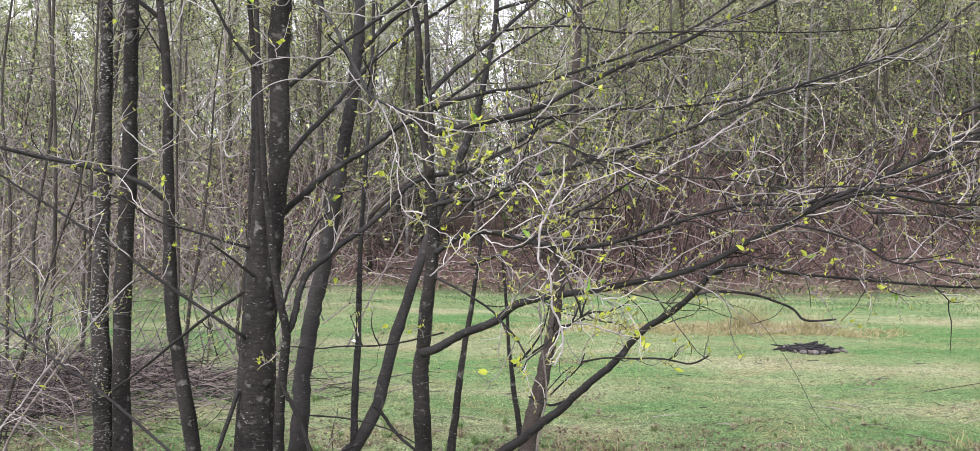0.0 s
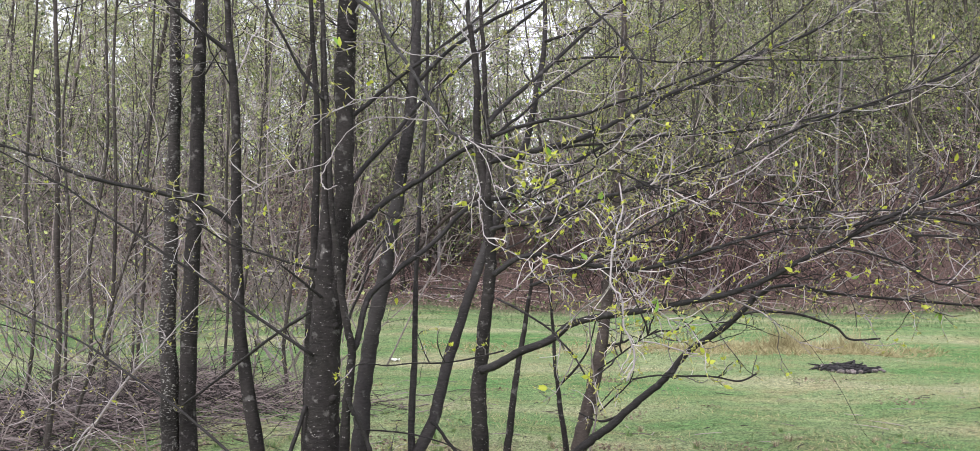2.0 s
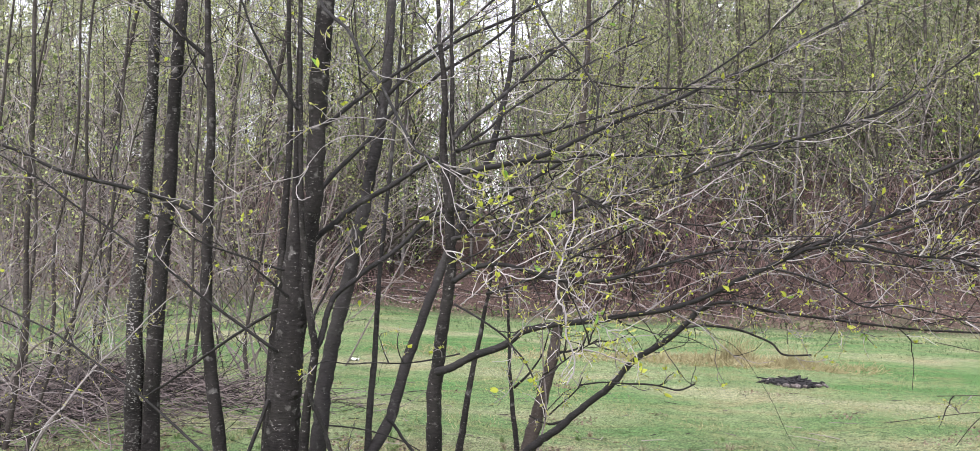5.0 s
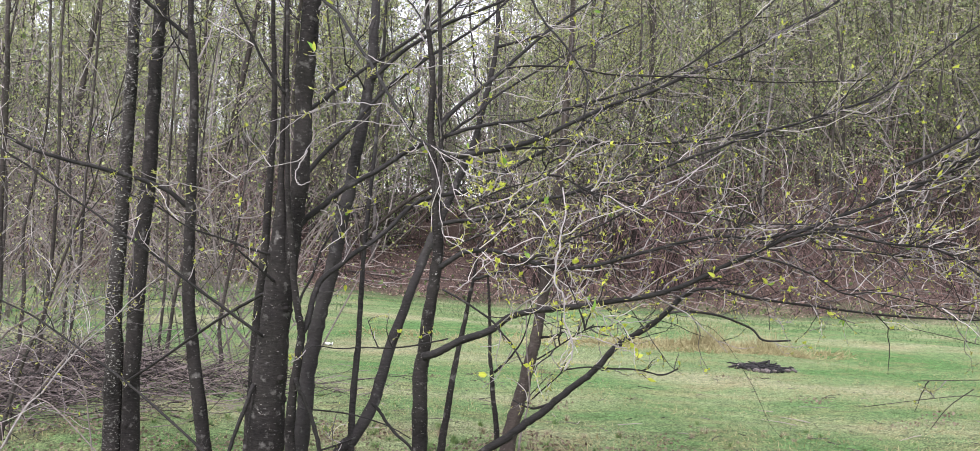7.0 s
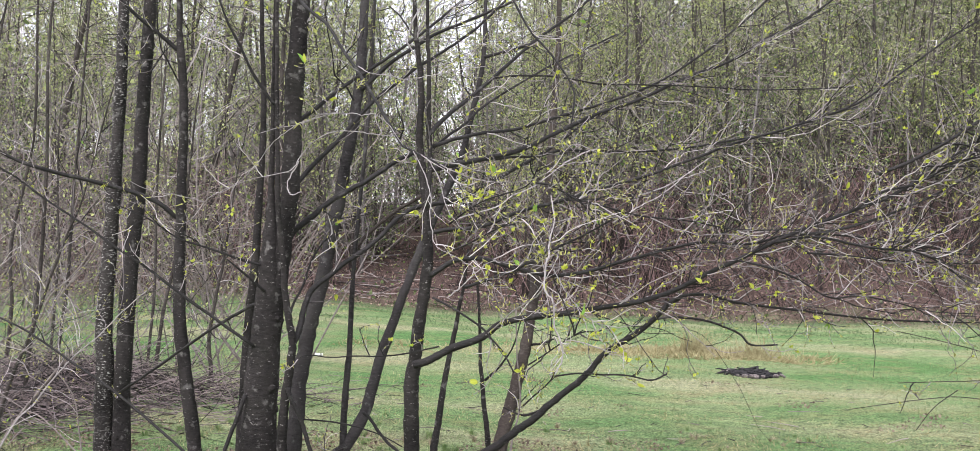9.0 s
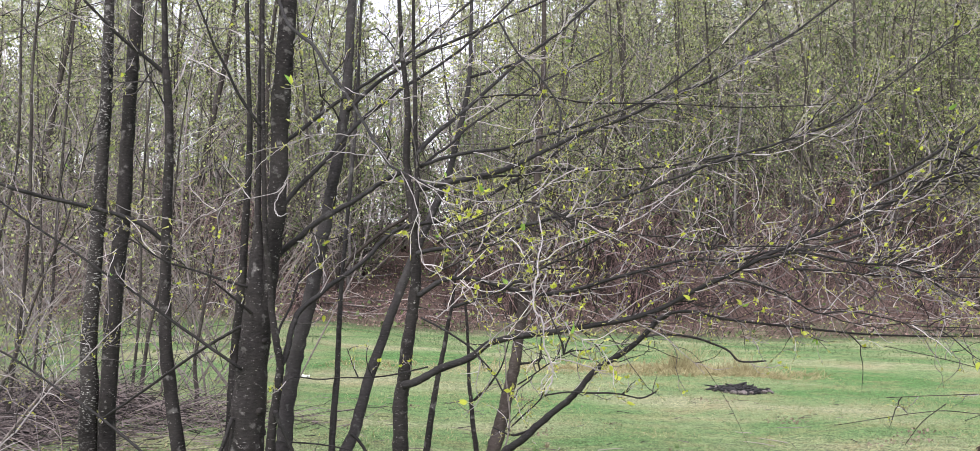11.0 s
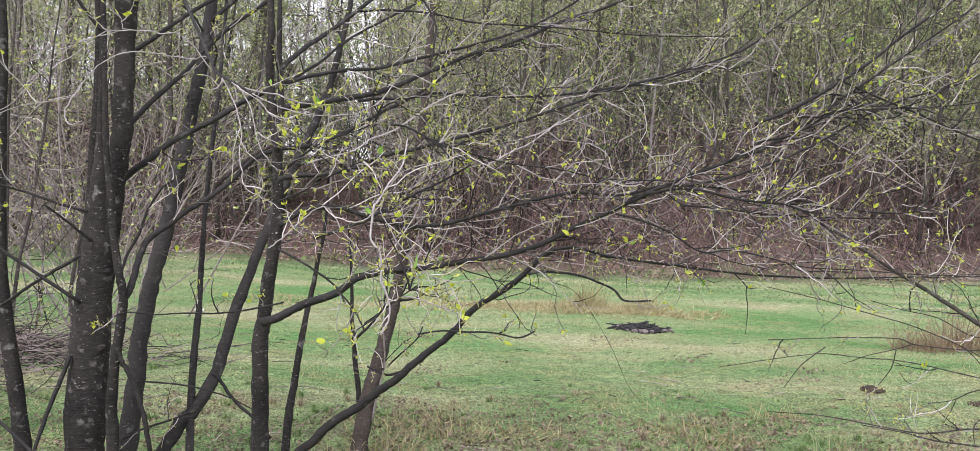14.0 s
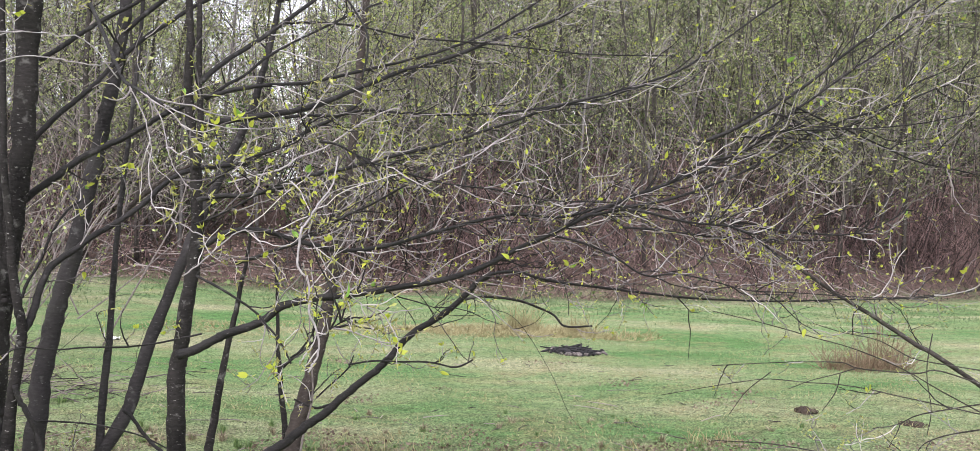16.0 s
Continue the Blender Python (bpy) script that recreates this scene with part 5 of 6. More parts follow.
bent_sapling = Tree("pale bent bare sapling stem in the brushwood", (-4.19, 6.90, 0.0), 40, name="sapling", group="bare saplings of the thicket")
path, _ = bent_sapling.stem([(-4.187, 6.900, -0.100), (-4.037, 6.900, 0.245), (-3.729, 6.900, 0.669), (-3.578, 6.900, 0.850), (-3.340, 6.900, 1.106), (-3.267, 6.900, 1.237), (-3.144, 6.930, 1.368)], 0.0120, 0.0030, M_BRUSHWOOD)
bent_sapling.twigs(path, 10, 0.5, 0.02, 0.3, True)
bent_sapling.limb([(-4.684, 7.400, 0.590), (-4.449, 7.365, 0.901), (-4.077, 7.327, 1.125), (-3.962, 7.304, 1.346), (-3.708, 7.271, 1.591), (-3.494, 7.234, 1.915), (-3.348, 7.200, 2.237)], 0.0127, 0.0073, 10, 0.50, material=M_BRUSHWOOD)
bent_sapling.finish(0)

pale_sapling_a = Tree("pale grey crooked bare sapling before the brushwood", (-3.61, 5.60, 0.0), 60, name="sapling", group="bare saplings of the thicket")
path, _ = pale_sapling_a.stem([(-3.612, 5.600, -0.100), (-3.277, 5.600, 0.532), (-3.137, 5.600, 0.692), (-3.037, 5.600, 0.834), (-2.911, 5.600, 0.988), (-2.812, 5.600, 1.084), (-2.682, 5.600, 1.200), (-2.544, 5.600, 1.353), (-2.344, 5.600, 1.537)], 0.0058, 0.0035, M_TWIG_PALE)
pale_sapling_a.twigs(path, 9, 0.55, 0.04, 0.15, True, r=0.0019)
pale_sapling_a.twigs(path, 5, 0.6, 0.06, 0.2, r=0.0024)
pale_sapling_a.finish(4)

pale_sapling_b = Tree("pale grey crooked bare sapling before the brushwood", (-3.89, 5.80, 0.0), 61, name="sapling", group="bare saplings of the thicket")
path, _ = pale_sapling_b.stem([(-3.887, 5.800, -0.100), (-3.771, 5.800, 0.485), (-3.671, 5.800, 0.787), (-3.576, 5.800, 0.923), (-3.358, 5.800, 1.018), (-3.165, 5.800, 1.183), (-3.131, 5.800, 1.365), (-2.976, 5.800, 1.590), (-2.855, 5.800, 1.754), (-2.779, 5.800, 2.014)], 0.0061, 0.0037, M_BRUSHWOOD)
pale_sapling_b.twigs(path, 9, 0.55, 0.04, 0.15, True, r=0.0019)
pale_sapling_b.twigs(path, 5, 0.6, 0.06, 0.2, r=0.0024)
pale_sapling_b.finish(4)

pale_sapling_c = Tree("pale grey crooked bare sapling before the brushwood", (-2.18, 5.40, 0.0), 62, name="sapling", group="bare saplings of the thicket")
path, _ = pale_sapling_c.stem([(-2.181, 5.400, -0.100), (-2.875, 5.400, 0.578), (-3.092, 5.400, 0.706), (-3.334, 5.400, 0.847), (-3.490, 5.400, 0.908), (-3.714, 5.400, 1.010), (-3.941, 5.400, 1.073)], 0.0045, 0.0025, M_BRUSHWOOD)
pale_sapling_c.twigs(path, 9, 0.55, 0.04, 0.15, True, r=0.0019)
pale_sapling_c.twigs(path, 5, 0.6, 0.06, 0.2, r=0.0024)
pale_sapling_c.finish(4)

pale_sapling_d = Tree("pale grey crooked bare sapling before the brushwood", (-4.25, 6.00, 0.0), 63, name="sapling", group="bare saplings of the thicket")
path, _ = pale_sapling_d.stem([(-4.253, 6.000, -0.100), (-4.111, 6.000, 0.439), (-3.987, 6.000, 0.721), (-3.912, 6.000, 0.994), (-4.013, 6.000, 1.269), (-3.863, 6.000, 1.542), (-3.904, 6.000, 1.911)], 0.0051, 0.0027, M_BRUSHWOOD)
pale_sapling_d.twigs(path, 9, 0.55, 0.04, 0.15, True, r=0.0019)
pale_sapling_d.twigs(path, 5, 0.6, 0.06, 0.2, r=0.0024)
pale_sapling_d.finish(4)

pale_sapling_e = Tree("pale grey crooked bare sapling before the brushwood", (-3.02, 6.20, 0.0), 64, name="sapling", group="bare saplings of the thicket")
path, _ = pale_sapling_e.stem([(-3.021, 6.200, -0.100), (-3.099, 6.200, 0.404), (-3.171, 6.200, 0.688), (-3.394, 6.200, 0.920), (-3.747, 6.200, 1.108), (-4.054, 6.200, 1.441), (-4.470, 6.200, 1.590)], 0.0055, 0.0029, M_BRUSHWOOD)
pale_sapling_e.twigs(path, 9, 0.55, 0.04, 0.15, True, r=0.0019)
pale_sapling_e.twigs(path, 5, 0.6, 0.06, 0.2, r=0.0024)
pale_sapling_e.finish(4)

leaning_sapling = Tree("dark thin leaning stem crossing the alders", (-1.60, 5.00, 0.0), 41, name="sapling", group="bare saplings of the thicket")
leaning_sapling.limb([(-1.598, 5.000, 0.313), (-1.875, 5.092, 0.517), (-2.402, 5.249, 0.852), (-2.747, 5.341, 1.028), (-3.103, 5.433, 1.212), (-3.410, 5.505, 1.322), (-3.832, 5.600, 1.473), (-4.338, 5.715, 1.655), (-4.841, 5.845, 1.956)], 0.0103, 0.0034, 8, 0.40, name="trunk")
leaning_sapling.finish(0)

reaching_branch = Tree("long bare brown branch leaning in over the meadow", (5.16, 4.80, 0.0), 50, name="leaning_dead_branch", group="fallen dead branches", category="branch")
reaching_branch.limb([(5.161, 4.800, 0.448), (4.579, 4.994, 0.791), (4.058, 5.165, 1.147), (3.938, 5.202, 1.214), (3.792, 5.247, 1.312), (3.640, 5.294, 1.410), (3.486, 5.339, 1.502), (3.335, 5.385, 1.603), (3.177, 5.433, 1.713), (3.045, 5.472, 1.800), (2.854, 5.532, 1.960), (2.620, 5.600, 2.125)], 0.0185, 0.0056, 26, 0.38, material=M_BARK_FAR, leafy=0.10, start=0.08, name="trunk")
reaching_branch.limb([(4.256, 4.900, 0.805), (3.899, 4.932, 0.980), (3.707, 4.949, 1.082), (3.516, 4.966, 1.161), (3.325, 4.982, 1.225), (3.135, 4.998, 1.270), (2.912, 5.016, 1.326), (2.693, 5.034, 1.374), (2.504, 5.050, 1.411)], 0.0040, 0.0020, 3, 0.25, material=M_BARK_FAR, leafy=0.10, name="side_branch")
reaching_branch.limb([(4.255, 4.900, 0.824), (3.898, 4.926, 0.895), (3.642, 4.945, 0.943), (3.452, 4.959, 0.981), (3.262, 4.973, 1.005), (3.073, 4.987, 1.013), (2.855, 5.003, 1.028), (2.698, 5.014, 1.012), (2.513, 5.028, 0.980), (2.217, 5.050, 0.925)], 0.0040, 0.0020, 3, 0.25, material=M_BARK_FAR, leafy=0.10, name="side_branch")
reaching_branch.limb([(4.248, 4.900, 0.993), (3.893, 4.931, 1.096), (3.766, 4.942, 1.080), (3.577, 4.959, 1.085), (3.389, 4.975, 1.101), (3.294, 4.983, 1.131), (3.107, 4.999, 1.131), (2.953, 5.012, 1.126), (2.517, 5.050, 1.095)], 0.0047, 0.0023, 3, 0.25, material=M_BARK_FAR, leafy=0.10, name="side_branch")
reaching_branch.limb([(2.802, 4.900, 1.083), (2.698, 4.976, 0.963), (2.626, 5.050, 0.810)], 0.0033, 0.0020, material=M_BARK_FAR, name="side_branch")
reaching_branch.limb([(3.328, 4.900, 1.110), (3.240, 4.940, 1.072), (3.110, 4.998, 1.024), (2.995, 5.050, 0.964)], 0.0033, 0.0020, material=M_BARK_FAR, name="side_branch")
reaching_branch.limb([(4.162, 4.900, 1.103), (3.820, 4.949, 1.148), (3.713, 4.965, 1.173), (3.558, 4.989, 1.253), (3.466, 5.003, 1.279), (3.311, 5.025, 1.306), (3.141, 5.050, 1.351)], 0.0037, 0.0020, 3, 0.25, material=M_BARK_FAR, leafy=0.10, name="side_branch")
reaching_branch.limb([(3.232, 4.900, 1.078), (3.246, 4.968, 0.960), (3.214, 5.050, 0.836)], 0.0033, 0.0020, material=M_BARK_FAR, name="side_branch")
reaching_branch.limb([(3.814, 4.900, 1.318), (3.823, 4.956, 1.087), (3.901, 5.012, 0.852), (3.905, 5.050, 0.692)], 0.0033, 0.0021, material=M_BARK_FAR, name="side_branch")
reaching_branch.limb([(4.029, 4.600, 0.583), (3.698, 4.631, 0.669), (3.521, 4.647, 0.677), (3.346, 4.663, 0.650), (3.227, 4.674, 0.646), (2.994, 4.696, 0.680), (2.698, 4.723, 0.722), (2.407, 4.750, 0.732)], 0.0063, 0.0024, 4, 0.28, material=M_BARK_FAR, leafy=0.05, name="side_branch")
reaching_branch.limb([(4.032, 4.600, 0.513), (3.581, 4.663, 0.579), (3.367, 4.693, 0.597), (3.194, 4.718, 0.635), (2.961, 4.750, 0.666)], 0.0063, 0.0024, 4, 0.28, material=M_BARK_FAR, leafy=0.05, name="side_branch")
reaching_branch.limb([(3.942, 4.600, 0.828), (3.723, 4.673, 0.769), (3.612, 4.715, 0.691), (3.637, 4.750, 0.557)], 0.0047, 0.0024, 4, 0.28, material=M_BARK_FAR, leafy=0.05, name="side_branch")
reaching_branch.limb([(3.936, 4.600, 0.968), (3.706, 4.658, 0.917), (3.572, 4.692, 0.880), (3.469, 4.720, 0.823), (3.346, 4.750, 0.797)], 0.0047, 0.0024, 4, 0.28, material=M_BARK_FAR, leafy=0.05, name="side_branch")
reaching_branch.finish(8)


# ---- things on the meadow ----
def stone_mesh(seed, material=None):
    rng = np.random.default_rng(seed)
    bm = bmesh.new()
    bmesh.ops.create_icosphere(bm, subdivisions=2, radius=1.0)
    for v in bm.verts:
        k = 1 + 0.28 * noise.noise(v.co * 1.3 + Vector((seed * 7.1, 0, 0)))
        v.co = Vector((v.co.x * 1.0 * k, v.co.y * 0.8 * k, v.co.z * 0.6 * k))
    me = bpy.data.meshes.new("stone")
    bm.to_mesh(me)
    bm.free()
    me.materials.append(material or M_STONE)
    return me


def build_fire_pit(x, y):
    rng = np.random.default_rng(71)
    z = ground_z(x, y)
    root = new("fire_pit")
    root.location = (x, y, z)
    ash = Soup()
    v = [(0, 0, 0.05)]
    rings = 5
    for r in range(1, rings + 1):
        for a in range(24):
            an = a * math.pi / 12
            rr = 0.52 * r / rings * (1 + 0.1 * math.sin(3 * an + 1) + 0.06 * math.sin(7 * an))
            v.append((rr * math.cos(an), rr * math.sin(an), 0.04 * (1 - (r / rings) ** 2) + (0.03 * rng.random() if r < rings else -0.02)))
    f = [(0, 1 + a, 1 + (a + 1) % 24) for a in range(24)]
    for r in range(rings - 1):
        for a in range(24):
            b = (a + 1) % 24
            f.append((1 + r * 24 + a, 1 + (r + 1) * 24 + a, 1 + (r + 1) * 24 + b, 1 + r * 24 + b))
    ash.add(v, f)
    part("ash_bed", ash, M_CHAR, root, "black ash and charcoal")
    stones = [stone_mesh(80 + i) for i in range(5)]
    dark_stones = [stone_mesh(90 + i, M_CHAR if i < 2 else M_STONE) for i in range(5)]
    for i in range(19):
        a = i / 19 * 2 * math.pi + rng.normal() * 0.08
        r = 0.52 + 0.05 * rng.normal()
        ob = new("stone", dark_stones[i % 5])
        ob.parent = root
        k = 0.03 + 0.022 * rng.random()
        ob.matrix_basis = pose(r * math.cos(a), r * math.sin(a), 0.03, rng.normal() * 15, rng.normal() * 15, rng.random() * 360) @ Matrix.Scale(k, 4)
    for i, (a, k) in enumerate([(-2.0, 0.06), (-1.65, 0.07), (-1.35, 0.05), (-0.75, 0.055)]):
        ob = new("stone", stones[i % 5])
        ob.parent = root
        ob.matrix_basis = pose(0.47 * math.cos(a), 0.47 * math.sin(a), 0.03, 10 * i, -7 * i, 70 * i) @ Matrix.Scale(k, 4)
    for i in range(46):
        a = rng.random() * 2 * math.pi
        c, d = rng.random() * 2 * math.pi, 0.42 * math.sqrt(rng.random())
        q = wander((d * math.cos(c), d * math.sin(c), 0.03 + 0.025 * rng.random()), (math.cos(a), math.sin(a), 0.05 * rng.normal()), 0.12 + 0.2 * rng.random(), 3, rng, 0.1)
        s = Soup()
        k = 0.012 + 0.014 * rng.random()
        s.tube(q, (k, k * 1.1, k, k * 0.6), 7)
        part("charred_log", s, M_CHAR if i % 17 else M_BRUSHWOOD, root, smooth=False)
    tagged(root, "stone-ringed fire pit with charred wood and black ash on grass", "fire pit")


def build_molehill(x, y, r, h, seed, label):
    rng = np.random.default_rng(seed)
    s = Soup()
    for i in range(70):
        a, d = rng.random() * 2 * math.pi, rng.random() ** 0.7
        p = np.array((r * d * math.cos(a), r * d * math.sin(a), h * (1 - d * d) * rng.random()))
        k = (0.012 + 0.03 * rng.random() * (1.2 - d)) * h / 0.06
        s.tube([p - (0, 0, k), p + rng.normal(size=3) * k * 0.3, p + (0, 0, k)], (k * 0.7, k * 1.2, k * 0.5), 6)
    v = [(0, 0, h)]
    for ring in range(1, 4):
        for a in range(14):
            an = a * math.pi / 7
            rr = r * ring / 3 * (1 + 0.15 * rng.normal() * 0.5)
            v.append((rr * math.cos(an), rr * math.sin(an), h * (1 - (ring / 3) ** 1.5) - (0.03 if ring == 3 else 0)))
    f = [(0, 1 + a, 1 + (a + 1) % 14) for a in range(14)]
    for ring in range(2):
        for a in range(14):
            b = (a + 1) % 14
            f.append((1 + ring * 14 + a, 1 + ring * 14 + 14 + a, 1 + ring * 14 + 14 + b, 1 + ring * 14 + b))
    s.add(v, f)
    ob = part("molehill", s, M_SOIL)
    ob.location = (x, y, ground_z(x, y))
    tagged(ob, label, "molehill", "molehills on the meadow")


def build_tussock(x, y, rx, ry, h, count, seed, label, name="dry_tussock", lean=0.5, thick=0.0045, material=None):
    """Dry grass stalks fanning out of the turf."""
    rng = np.random.default_rng(seed)
    s = Soup()
    for i in range(count):
        a, d = rng.random() * 2 * math.pi, rng.random() ** 0.6
        px, py = rx * d * math.cos(a), ry * d * math.sin(a)
        z = ground_z(x + px, y + py) - ground_z(x, y)
        way = (rng.normal() * lean + px * 0.25, rng.normal() * lean, 1)
        q = wander((px, py, z - 0.02), way, h * (0.3 + 0.8 * rng.random()), 3, rng, 0.2, -0.15)
        s.tube(q[[0, 2, 3]], (thick, thick * 0.75, thick * 0.3), 3, False)
    ob = part(name, s, material or M_STRAW)
    ob.location = (x, y, ground_z(x, y))
    tagged(ob, label, "dry grass", "dry grass clumps on the meadow", "stuff")


def build_brush_pile(cx, cy, count, wide, deep, high, seed):
    """Cut brushwood heaped beside the clearing."""
    rng = np.random.default_rng(seed)
    root = new("brush_pile")
    root.location = (cx, cy, 0)
    rest = Soup()
    for i in range(count):
        x, y = rng.normal() * wide, rng.normal() * deep
        top = high * math.exp(-(x / (1.1 * wide)) ** 2 - (y / (1.1 * deep)) ** 2)
        z = ground_z(x + cx, y + cy) + 0.03 + top * rng.random()
        a = rng.normal() * 0.65 + (math.pi if rng.random() < 0.5 else 0)
        q = wander((x, y, z), (math.cos(a), math.sin(a) * 0.8, rng.normal() * 0.35), 0.3 + 0.9 * rng.random(), 4, rng, 0.2)
        q[:, 2] = np.maximum(q[:, 2], 0.02)
        k = 0.003 + 0.005 * rng.random()
        if i < 60:
            k += 0.005
            s = Soup()
            s.tube(q, np.linspace(k, k * 0.5, 5), 6)
            part("stick", s, M_BRUSHWOOD if i % 3 == 0 else M_PILE, root)
        else:
            rest.tube(q, np.linspace(k, k * 0.4, 5), 3, False)
    tagged(part("brushwood", rest, M_PILE, root), kind="stuff")
    tagged(root, "heap of bare grey-brown brushwood sticks on the grass", "brush pile")


def build_scrap(x, y):
    s = Soup()
    n = 6
    v = [(0.16 * (i / n - 0.5), 0.11 * (j / n - 0.5), 0.03 + 0.02 * math.sin(i * 1.3 + j) + 0.012 * math.cos(j * 2.1)) for j in range(n + 1) for i in range(n + 1)]
    f = [(j * (n + 1) + i, j * (n + 1) + i + 1, (j + 1) * (n + 1) + i + 1, (j + 1) * (n + 1) + i) for j in range(n) for i in range(n)]
    s.add(v, f)
    ob = part("paper_scrap", s, M_SCRAP)
    ob.location = (x, y, ground_z(x, y))
    thick = ob.modifiers.new("thickness", "SOLIDIFY")
    thick.thickness = 0.004
    tagged(ob, "crumpled white scrap of litter lying on the grass", "litter")


def plain(name, a, b, scale, rough=0.9):
    m, n, l = nodes(name)
    v = noise_tex(n, l, scale, 5.0)
    r = ramp(n, [(0.3, a), (0.7, b)])
    l.new(v.outputs["Fac"], r.inputs["Fac"])
    finish(n, l, r.outputs[0], rough, v.outputs["Fac"], 0.6, 0.02)
    return m


M_STONE = plain("fire_stone", (0.035, 0.03, 0.03), (0.26, 0.225, 0.22), 3.0)
M_CHAR = plain("charred_wood", (0.008, 0.008, 0.009), (0.04, 0.038, 0.04), 20.0)
M_SOIL = plain("turned_soil", (0.03, 0.022, 0.017), (0.085, 0.062, 0.047), 14.0)
M_SCRAP = plain("white_paper", (0.7, 0.7, 0.7), (0.85, 0.85, 0.84), 6.0, 0.6)

build_fire_pit(4.22, 14.4)
build_molehill(5.46, 9.15, 0.13, 0.04, 1, "small heap of dark turned soil on the meadow")
build_molehill(6.25, 8.45, 0.16, 0.025, 2, "low flat heap of grey-brown soil in grass")
build_scrap(-3.3, 15.4)
build_brush_pile(-5.2, 10.0, 2100, 1.3, 0.75, 0.5, 33)
build_brush_pile(-5.6, 8.3, 1300, 1.0, 0.7, 0.4, 34)
build_tussock(4.1, 17.1, 2.6, 1.0, 0.26, 1900, 3, "straw-coloured dry grass tussock in the meadow", lean=1.1, thick=0.008)
build_tussock(1.6, 17.2, 5.2, 1.3, 0.16, 3000, 23, "flattened pale straw lying across the meadow", lean=1.6, thick=0.009)
build_tussock(4.2, 17.0, 1.6, 0.6, 0.2, 900, 24, "flattened pale straw lying across the meadow", lean=1.6, thick=0.009)
build_tussock(3.9, 17.3, 0.35, 0.3, 0.65, 220, 13, "tall thin dry grass stalks in the meadow", lean=0.35)
build_tussock(5.0, 17.0, 0.4, 0.3, 0.5, 200, 14, "tall thin dry grass stalks in the meadow", lean=0.35)
build_tussock(8.6, 12.9, 0.8, 0.45, 0.5, 420, 4, "tall reddish dry grass tussock beside the meadow", lean=0.4, material=M_RED_STRAW)
build_tussock(8.9, 13.0, 0.45, 0.3, 1.15, 90, 5, "tall bare dry weed stalks beside the meadow", lean=0.25, material=M_RED_STRAW)
build_tussock(3.9, 8.0, 0.3, 0.25, 0.18, 80, 6, "small dry grass clump in the turf")
build_tussock(0.9, 7.2, 0.9, 0.4, 0.2, 420, 7, "rough dry grass clump under the alders", lean=1.2)
for i, (tx, ty, tr, th) in enumerate([(2.4, 6.3, 0.35, 0.22), (1.8, 5.9, 0.3, 0.2), (3.0, 6.9, 0.4, 0.16), (3.6, 6.2, 0.25, 0.26), (2.9, 5.7, 0.3, 0.2), (4.3, 6.4, 0.3, 0.18), (0.2, 6.4, 0.4, 0.2), (1.2, 8.3, 0.5, 0.13), (3.4, 8.9, 0.5, 0.1)]):
    build_tussock(tx, ty, tr, tr * 0.7, th, 170, 50 + i, "withered brown grass tuft in the rough turf", "withered_tuft", 0.8, 0.003)
build_tussock(2.6, 7.4, 0.6, 0.3, 0.14, 220, 8, "small dry grass clump in the turf", lean=1.2)


def grass_tuft(seed, blades, height, spread, material, label, name):
    """A clump of arching blades growing from one root."""
    rng = np.random.default_rng(seed)
    s = Soup()
    for _ in range(blades):
        a = rng.random() * 2 * math.pi
        d = np.array((math.cos(a), math.sin(a), 0.0))
        side = np.array((-d[1], d[0], 0.0))
        foot = d * spread * 0.35 * rng.random() + side * spread * 0.2 * rng.normal()
        h, out = height * (0.45 + 0.65 * rng.random()), spread * (0.25 + 0.9 * rng.random())
        w = 0.0028 + 0.002 * rng.random()
        v = []
        for t, k in ((0.0, 1.0), (0.45, 0.9), (0.8, 0.6)):
            p = foot + d * out * t * t + np.array((0, 0, h * (t - 0.35 * t ** 3) - 0.02))
            v += [p - side * w * k, p + side * w * k]
        v.append(foot + d * out + np.array((0, 0, h * (0.65 - 0.25 * rng.random()))))
        s.add(v, [(0, 1, 3, 2), (2, 3, 5, 4), (4, 5, 6)])
    return tagged(part(name, s, material), label, "grass tuft", "grass tufts in the rough turf")


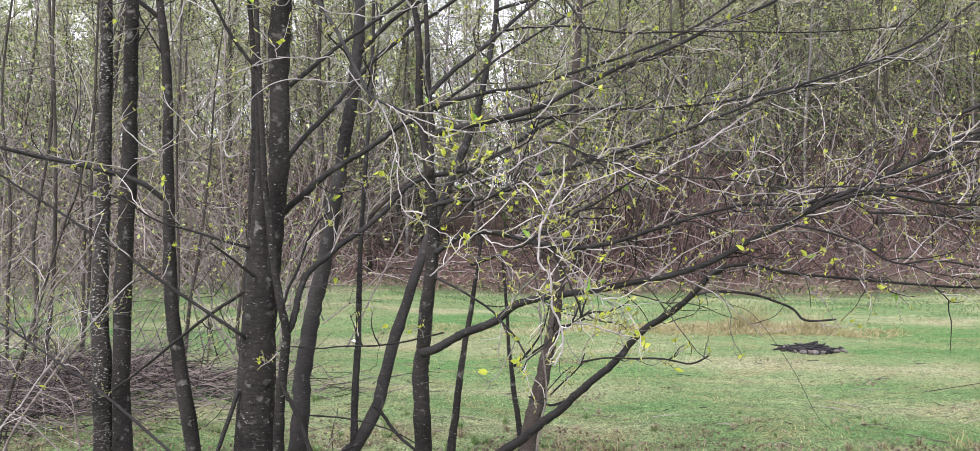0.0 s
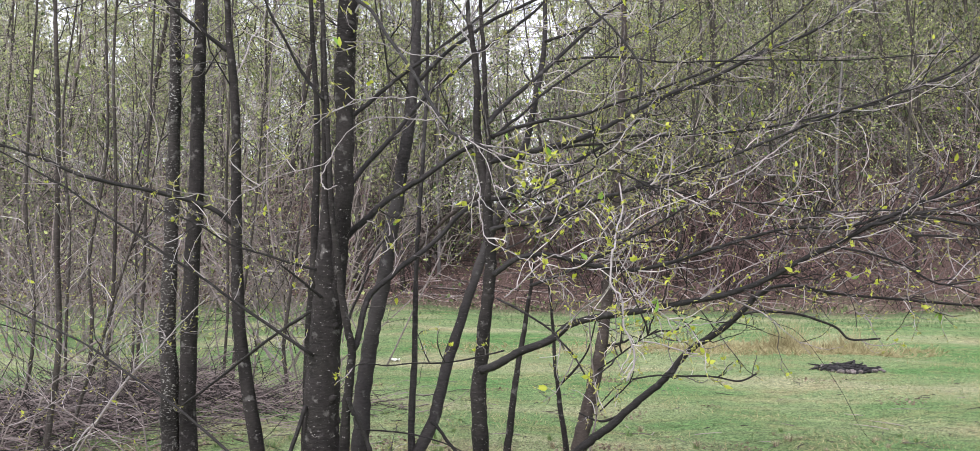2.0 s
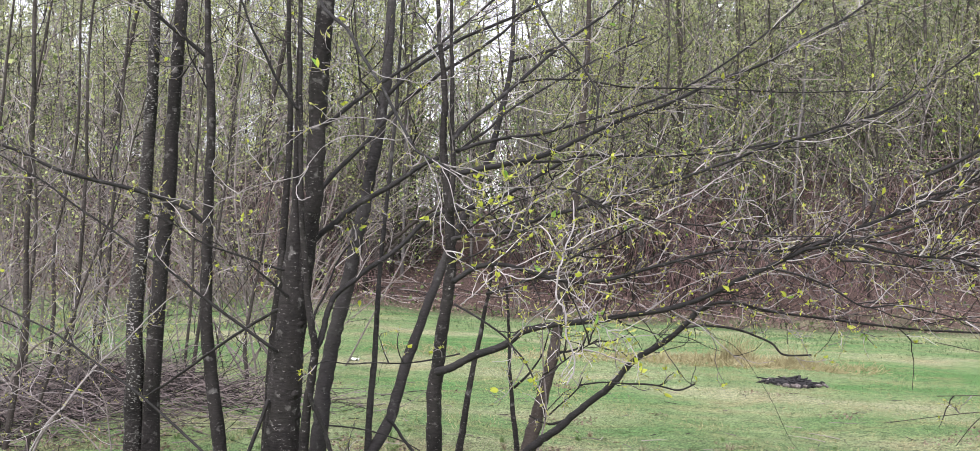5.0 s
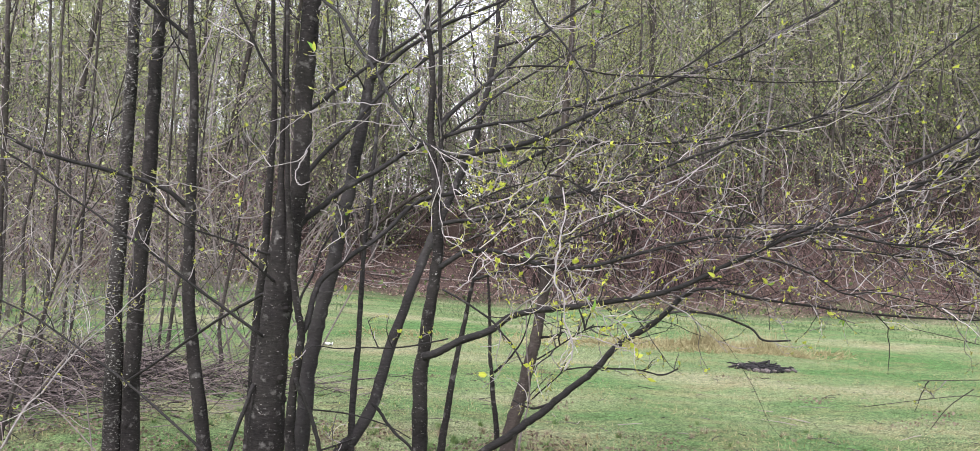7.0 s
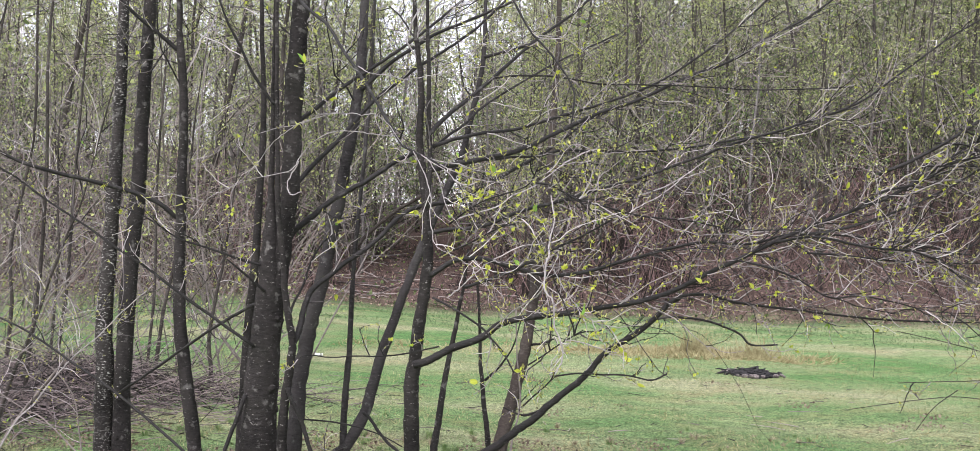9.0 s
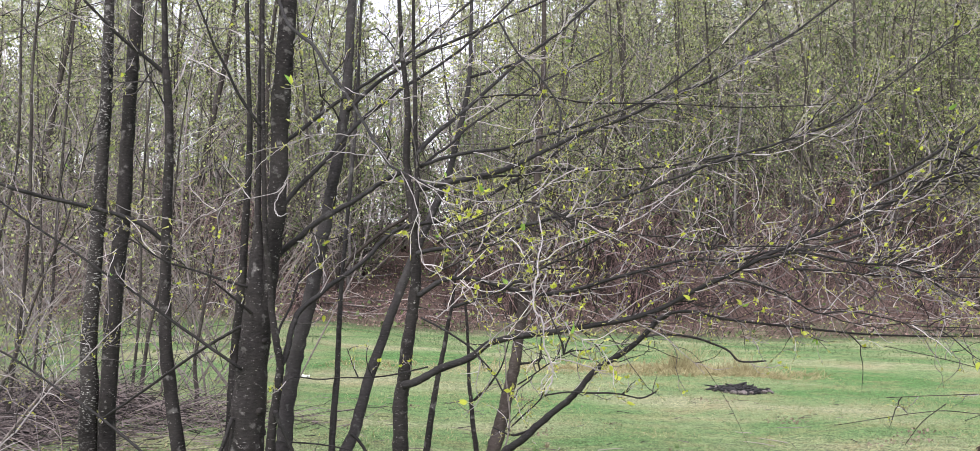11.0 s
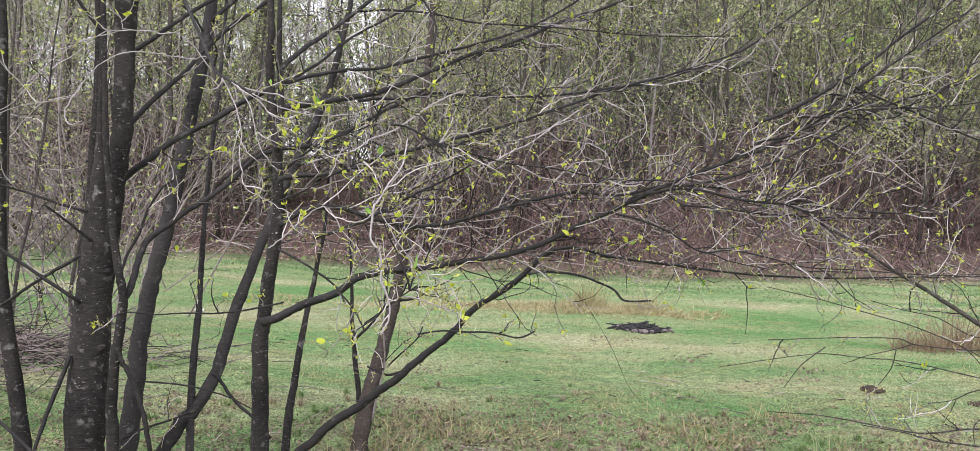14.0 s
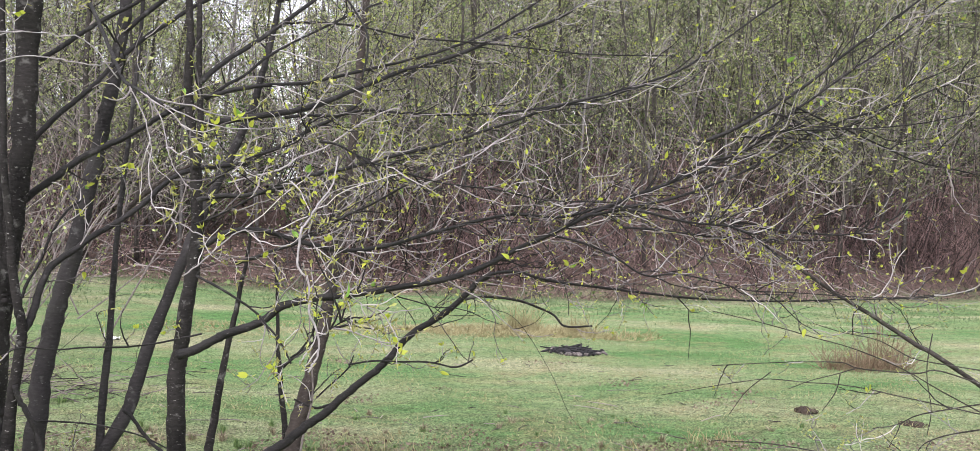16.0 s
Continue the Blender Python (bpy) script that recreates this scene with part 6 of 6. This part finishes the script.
def build_tufts():
    rng = np.random.default_rng(77)
    green = [grass_tuft(300 + i, 46, h, w, M_TUFT, "fresh green grass tuft in the rough turf", "grass_tuft") for i, (h, w) in enumerate([(0.13, 0.11), (0.17, 0.10), (0.10, 0.13), (0.20, 0.14)])]
    straw = [grass_tuft(310 + i, 44, h, w, M_STRAW_TUFT, "withered straw-brown grass tuft in the rough turf", "withered_grass_tuft") for i, (h, w) in enumerate([(0.15, 0.15), (0.20, 0.12), (0.10, 0.19)])]
    for kinds, count, centres in ((green, 250, ((1.1, 7.1), (2.6, 6.6), (0.0, 7.0), (3.6, 6.9), (-1.6, 7.6))), (straw, 190, ((1.3, 6.7), (2.7, 6.6), (2.9, 8.3), (3.7, 6.9), (0.6, 7.3)))):
        places = []
        while len(places) < count:
            if rng.random() < 0.6:
                cx, cy = centres[int(rng.integers(0, len(centres)))]
                x, y = cx + 0.8 * rng.normal(), cy + 0.5 * rng.normal()
            else:
                y = 5.9 + 3.8 * rng.random() ** 1.5
                x = -3.2 + 8.6 * rng.random()
            if y > 5.6 and math.hypot(x - 5.46, y - 9.15) > 0.4:
                places.append((x, y))
        scatter(kinds, places, rng, 0.35, 0.95)


M_TUFT = leaf_mat("tuft_blade", (0.07, 0.15, 0.045), (0.27, 0.36, 0.15), 0.3)
M_STRAW_TUFT = leaf_mat("withered_blade", (0.13, 0.10, 0.07), (0.50, 0.43, 0.30), 0.25)
build_tufts()


def build_ground_litter():
    """Fallen brown leaves and bits of twig in the turf under the trees."""
    rng = np.random.default_rng(61)
    s, w = Soup(), Soup()
    n = 34000
    y = 4.3 + 8.5 * rng.random(n) ** 1.3
    x = -4.5 + 11 * rng.random(n)
    keep = np.array([0.6 * noise.noise(Vector((a * 0.9, b * 1.3, 9.0))) - 0.015 * b + 0.45 * math.exp(-((a - 1.0) / 1.5) ** 2 - ((b - 7.2) / 0.8) ** 2) + 0.4 * math.exp(-((b - 6.3) / 2.0) ** 2) > 0.13 for a, b in zip(x, y)])
    x, y = x[keep], y[keep]
    at = np.stack([x, y, np.array([ground_z(a, b) for a, b in zip(x, y)]) + 0.02 + 0.02 * rng.random(len(x))], axis=1)
    size = 0.018 + 0.026 * rng.random(len(x))
    leaves_many(s, at, rng.normal(size=(len(x), 3)) * (1, 1, 0.35), size, size * 0.7, rng)
    tagged(part("leaf_litter", s, M_DEADLEAF), "brown fallen leaves scattered in the turf", "leaf litter", kind="stuff")
    for i in range(150):
        a, b = -4.0 + 9.5 * rng.random(), 5.5 + 7.5 * rng.random()
        an = rng.random() * 2 * math.pi
        q = wander((a, b, ground_z(a, b) + 0.02), (math.cos(an), math.sin(an), 0.05), 0.1 + 0.35 * rng.random() ** 2, 3, rng, 0.2)
        q[:, 2] = [ground_z(*p[:2]) + 0.015 + 0.015 * rng.random() for p in q]
        w.tube(q, (0.005, 0.0045, 0.004, 0.002), 4, False)
    tagged(part("twig_litter", w, M_BRUSHWOOD), "small fallen twigs lying in the grass", "twig litter", kind="stuff")


M_DEADLEAF = leaf_mat("dead_leaf", (0.09, 0.062, 0.047), (0.32, 0.25, 0.19), 0.2)
build_ground_litter()


def build_grass():
    """Short turf blades, thickest near the trees."""
    rng = np.random.default_rng(19)
    for name, count, mat, length, label in (("grass", 50000, M_GRASS, 0.05, "short fresh green meadow grass"), ("dry_grass", 26000, M_STRAW, 0.055, "thin dry straw-coloured grass in the turf")):
        s = Soup()
        y = 4.5 + 13 * rng.random(count) ** 1.2
        x = 0.3 + (rng.random(count) * 2 - 1) * (0.64 * y + 0.8) + 0.06 * y
        mask = np.array([noise.noise(Vector((a * 0.7, b * 0.9, 3.0))) for a, b in zip(x, y)])
        keep = mask > 0.0 if name == "dry_grass" else mask < 0.28
        x, y = x[keep], y[keep]
        z = np.array([ground_z(a, b) for a, b in zip(x, y)]) - 0.005
        at = np.stack([x, y, z], axis=1)
        along = rng.normal(size=(len(x), 3)) * (0.7, 0.7, 0.15) + (0, 0, 0.75)
        size = length * (0.5 + rng.random(len(x)))
        leaves_many(s, at, along, size, 0.0065 + 0 * size, rng)
        tagged(part(name, s, mat), label, "grass", kind="stuff")


build_grass()


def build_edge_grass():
    """Grass along the foot of the wood, coloured darker to paint in the wood's shade."""
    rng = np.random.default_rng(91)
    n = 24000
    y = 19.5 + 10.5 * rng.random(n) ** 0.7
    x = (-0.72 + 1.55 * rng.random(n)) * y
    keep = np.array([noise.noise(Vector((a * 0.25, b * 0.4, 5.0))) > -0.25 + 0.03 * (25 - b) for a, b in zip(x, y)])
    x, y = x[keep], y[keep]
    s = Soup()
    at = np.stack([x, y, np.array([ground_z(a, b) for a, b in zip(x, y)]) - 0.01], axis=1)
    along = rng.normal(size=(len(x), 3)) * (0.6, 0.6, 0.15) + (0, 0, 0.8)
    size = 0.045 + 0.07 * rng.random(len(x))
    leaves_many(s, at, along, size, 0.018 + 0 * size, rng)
    tagged(part("edge_grass", s, M_SHADE_GRASS), "grass along the wood edge, coloured dark for the wood's shade", "grass", kind="stuff")


# dark green stands in for shade the wood would cast on the meadow
M_SHADE_GRASS = leaf_mat("rank_grass", (0.09, 0.15, 0.065), (0.19, 0.265, 0.125), 0.25)
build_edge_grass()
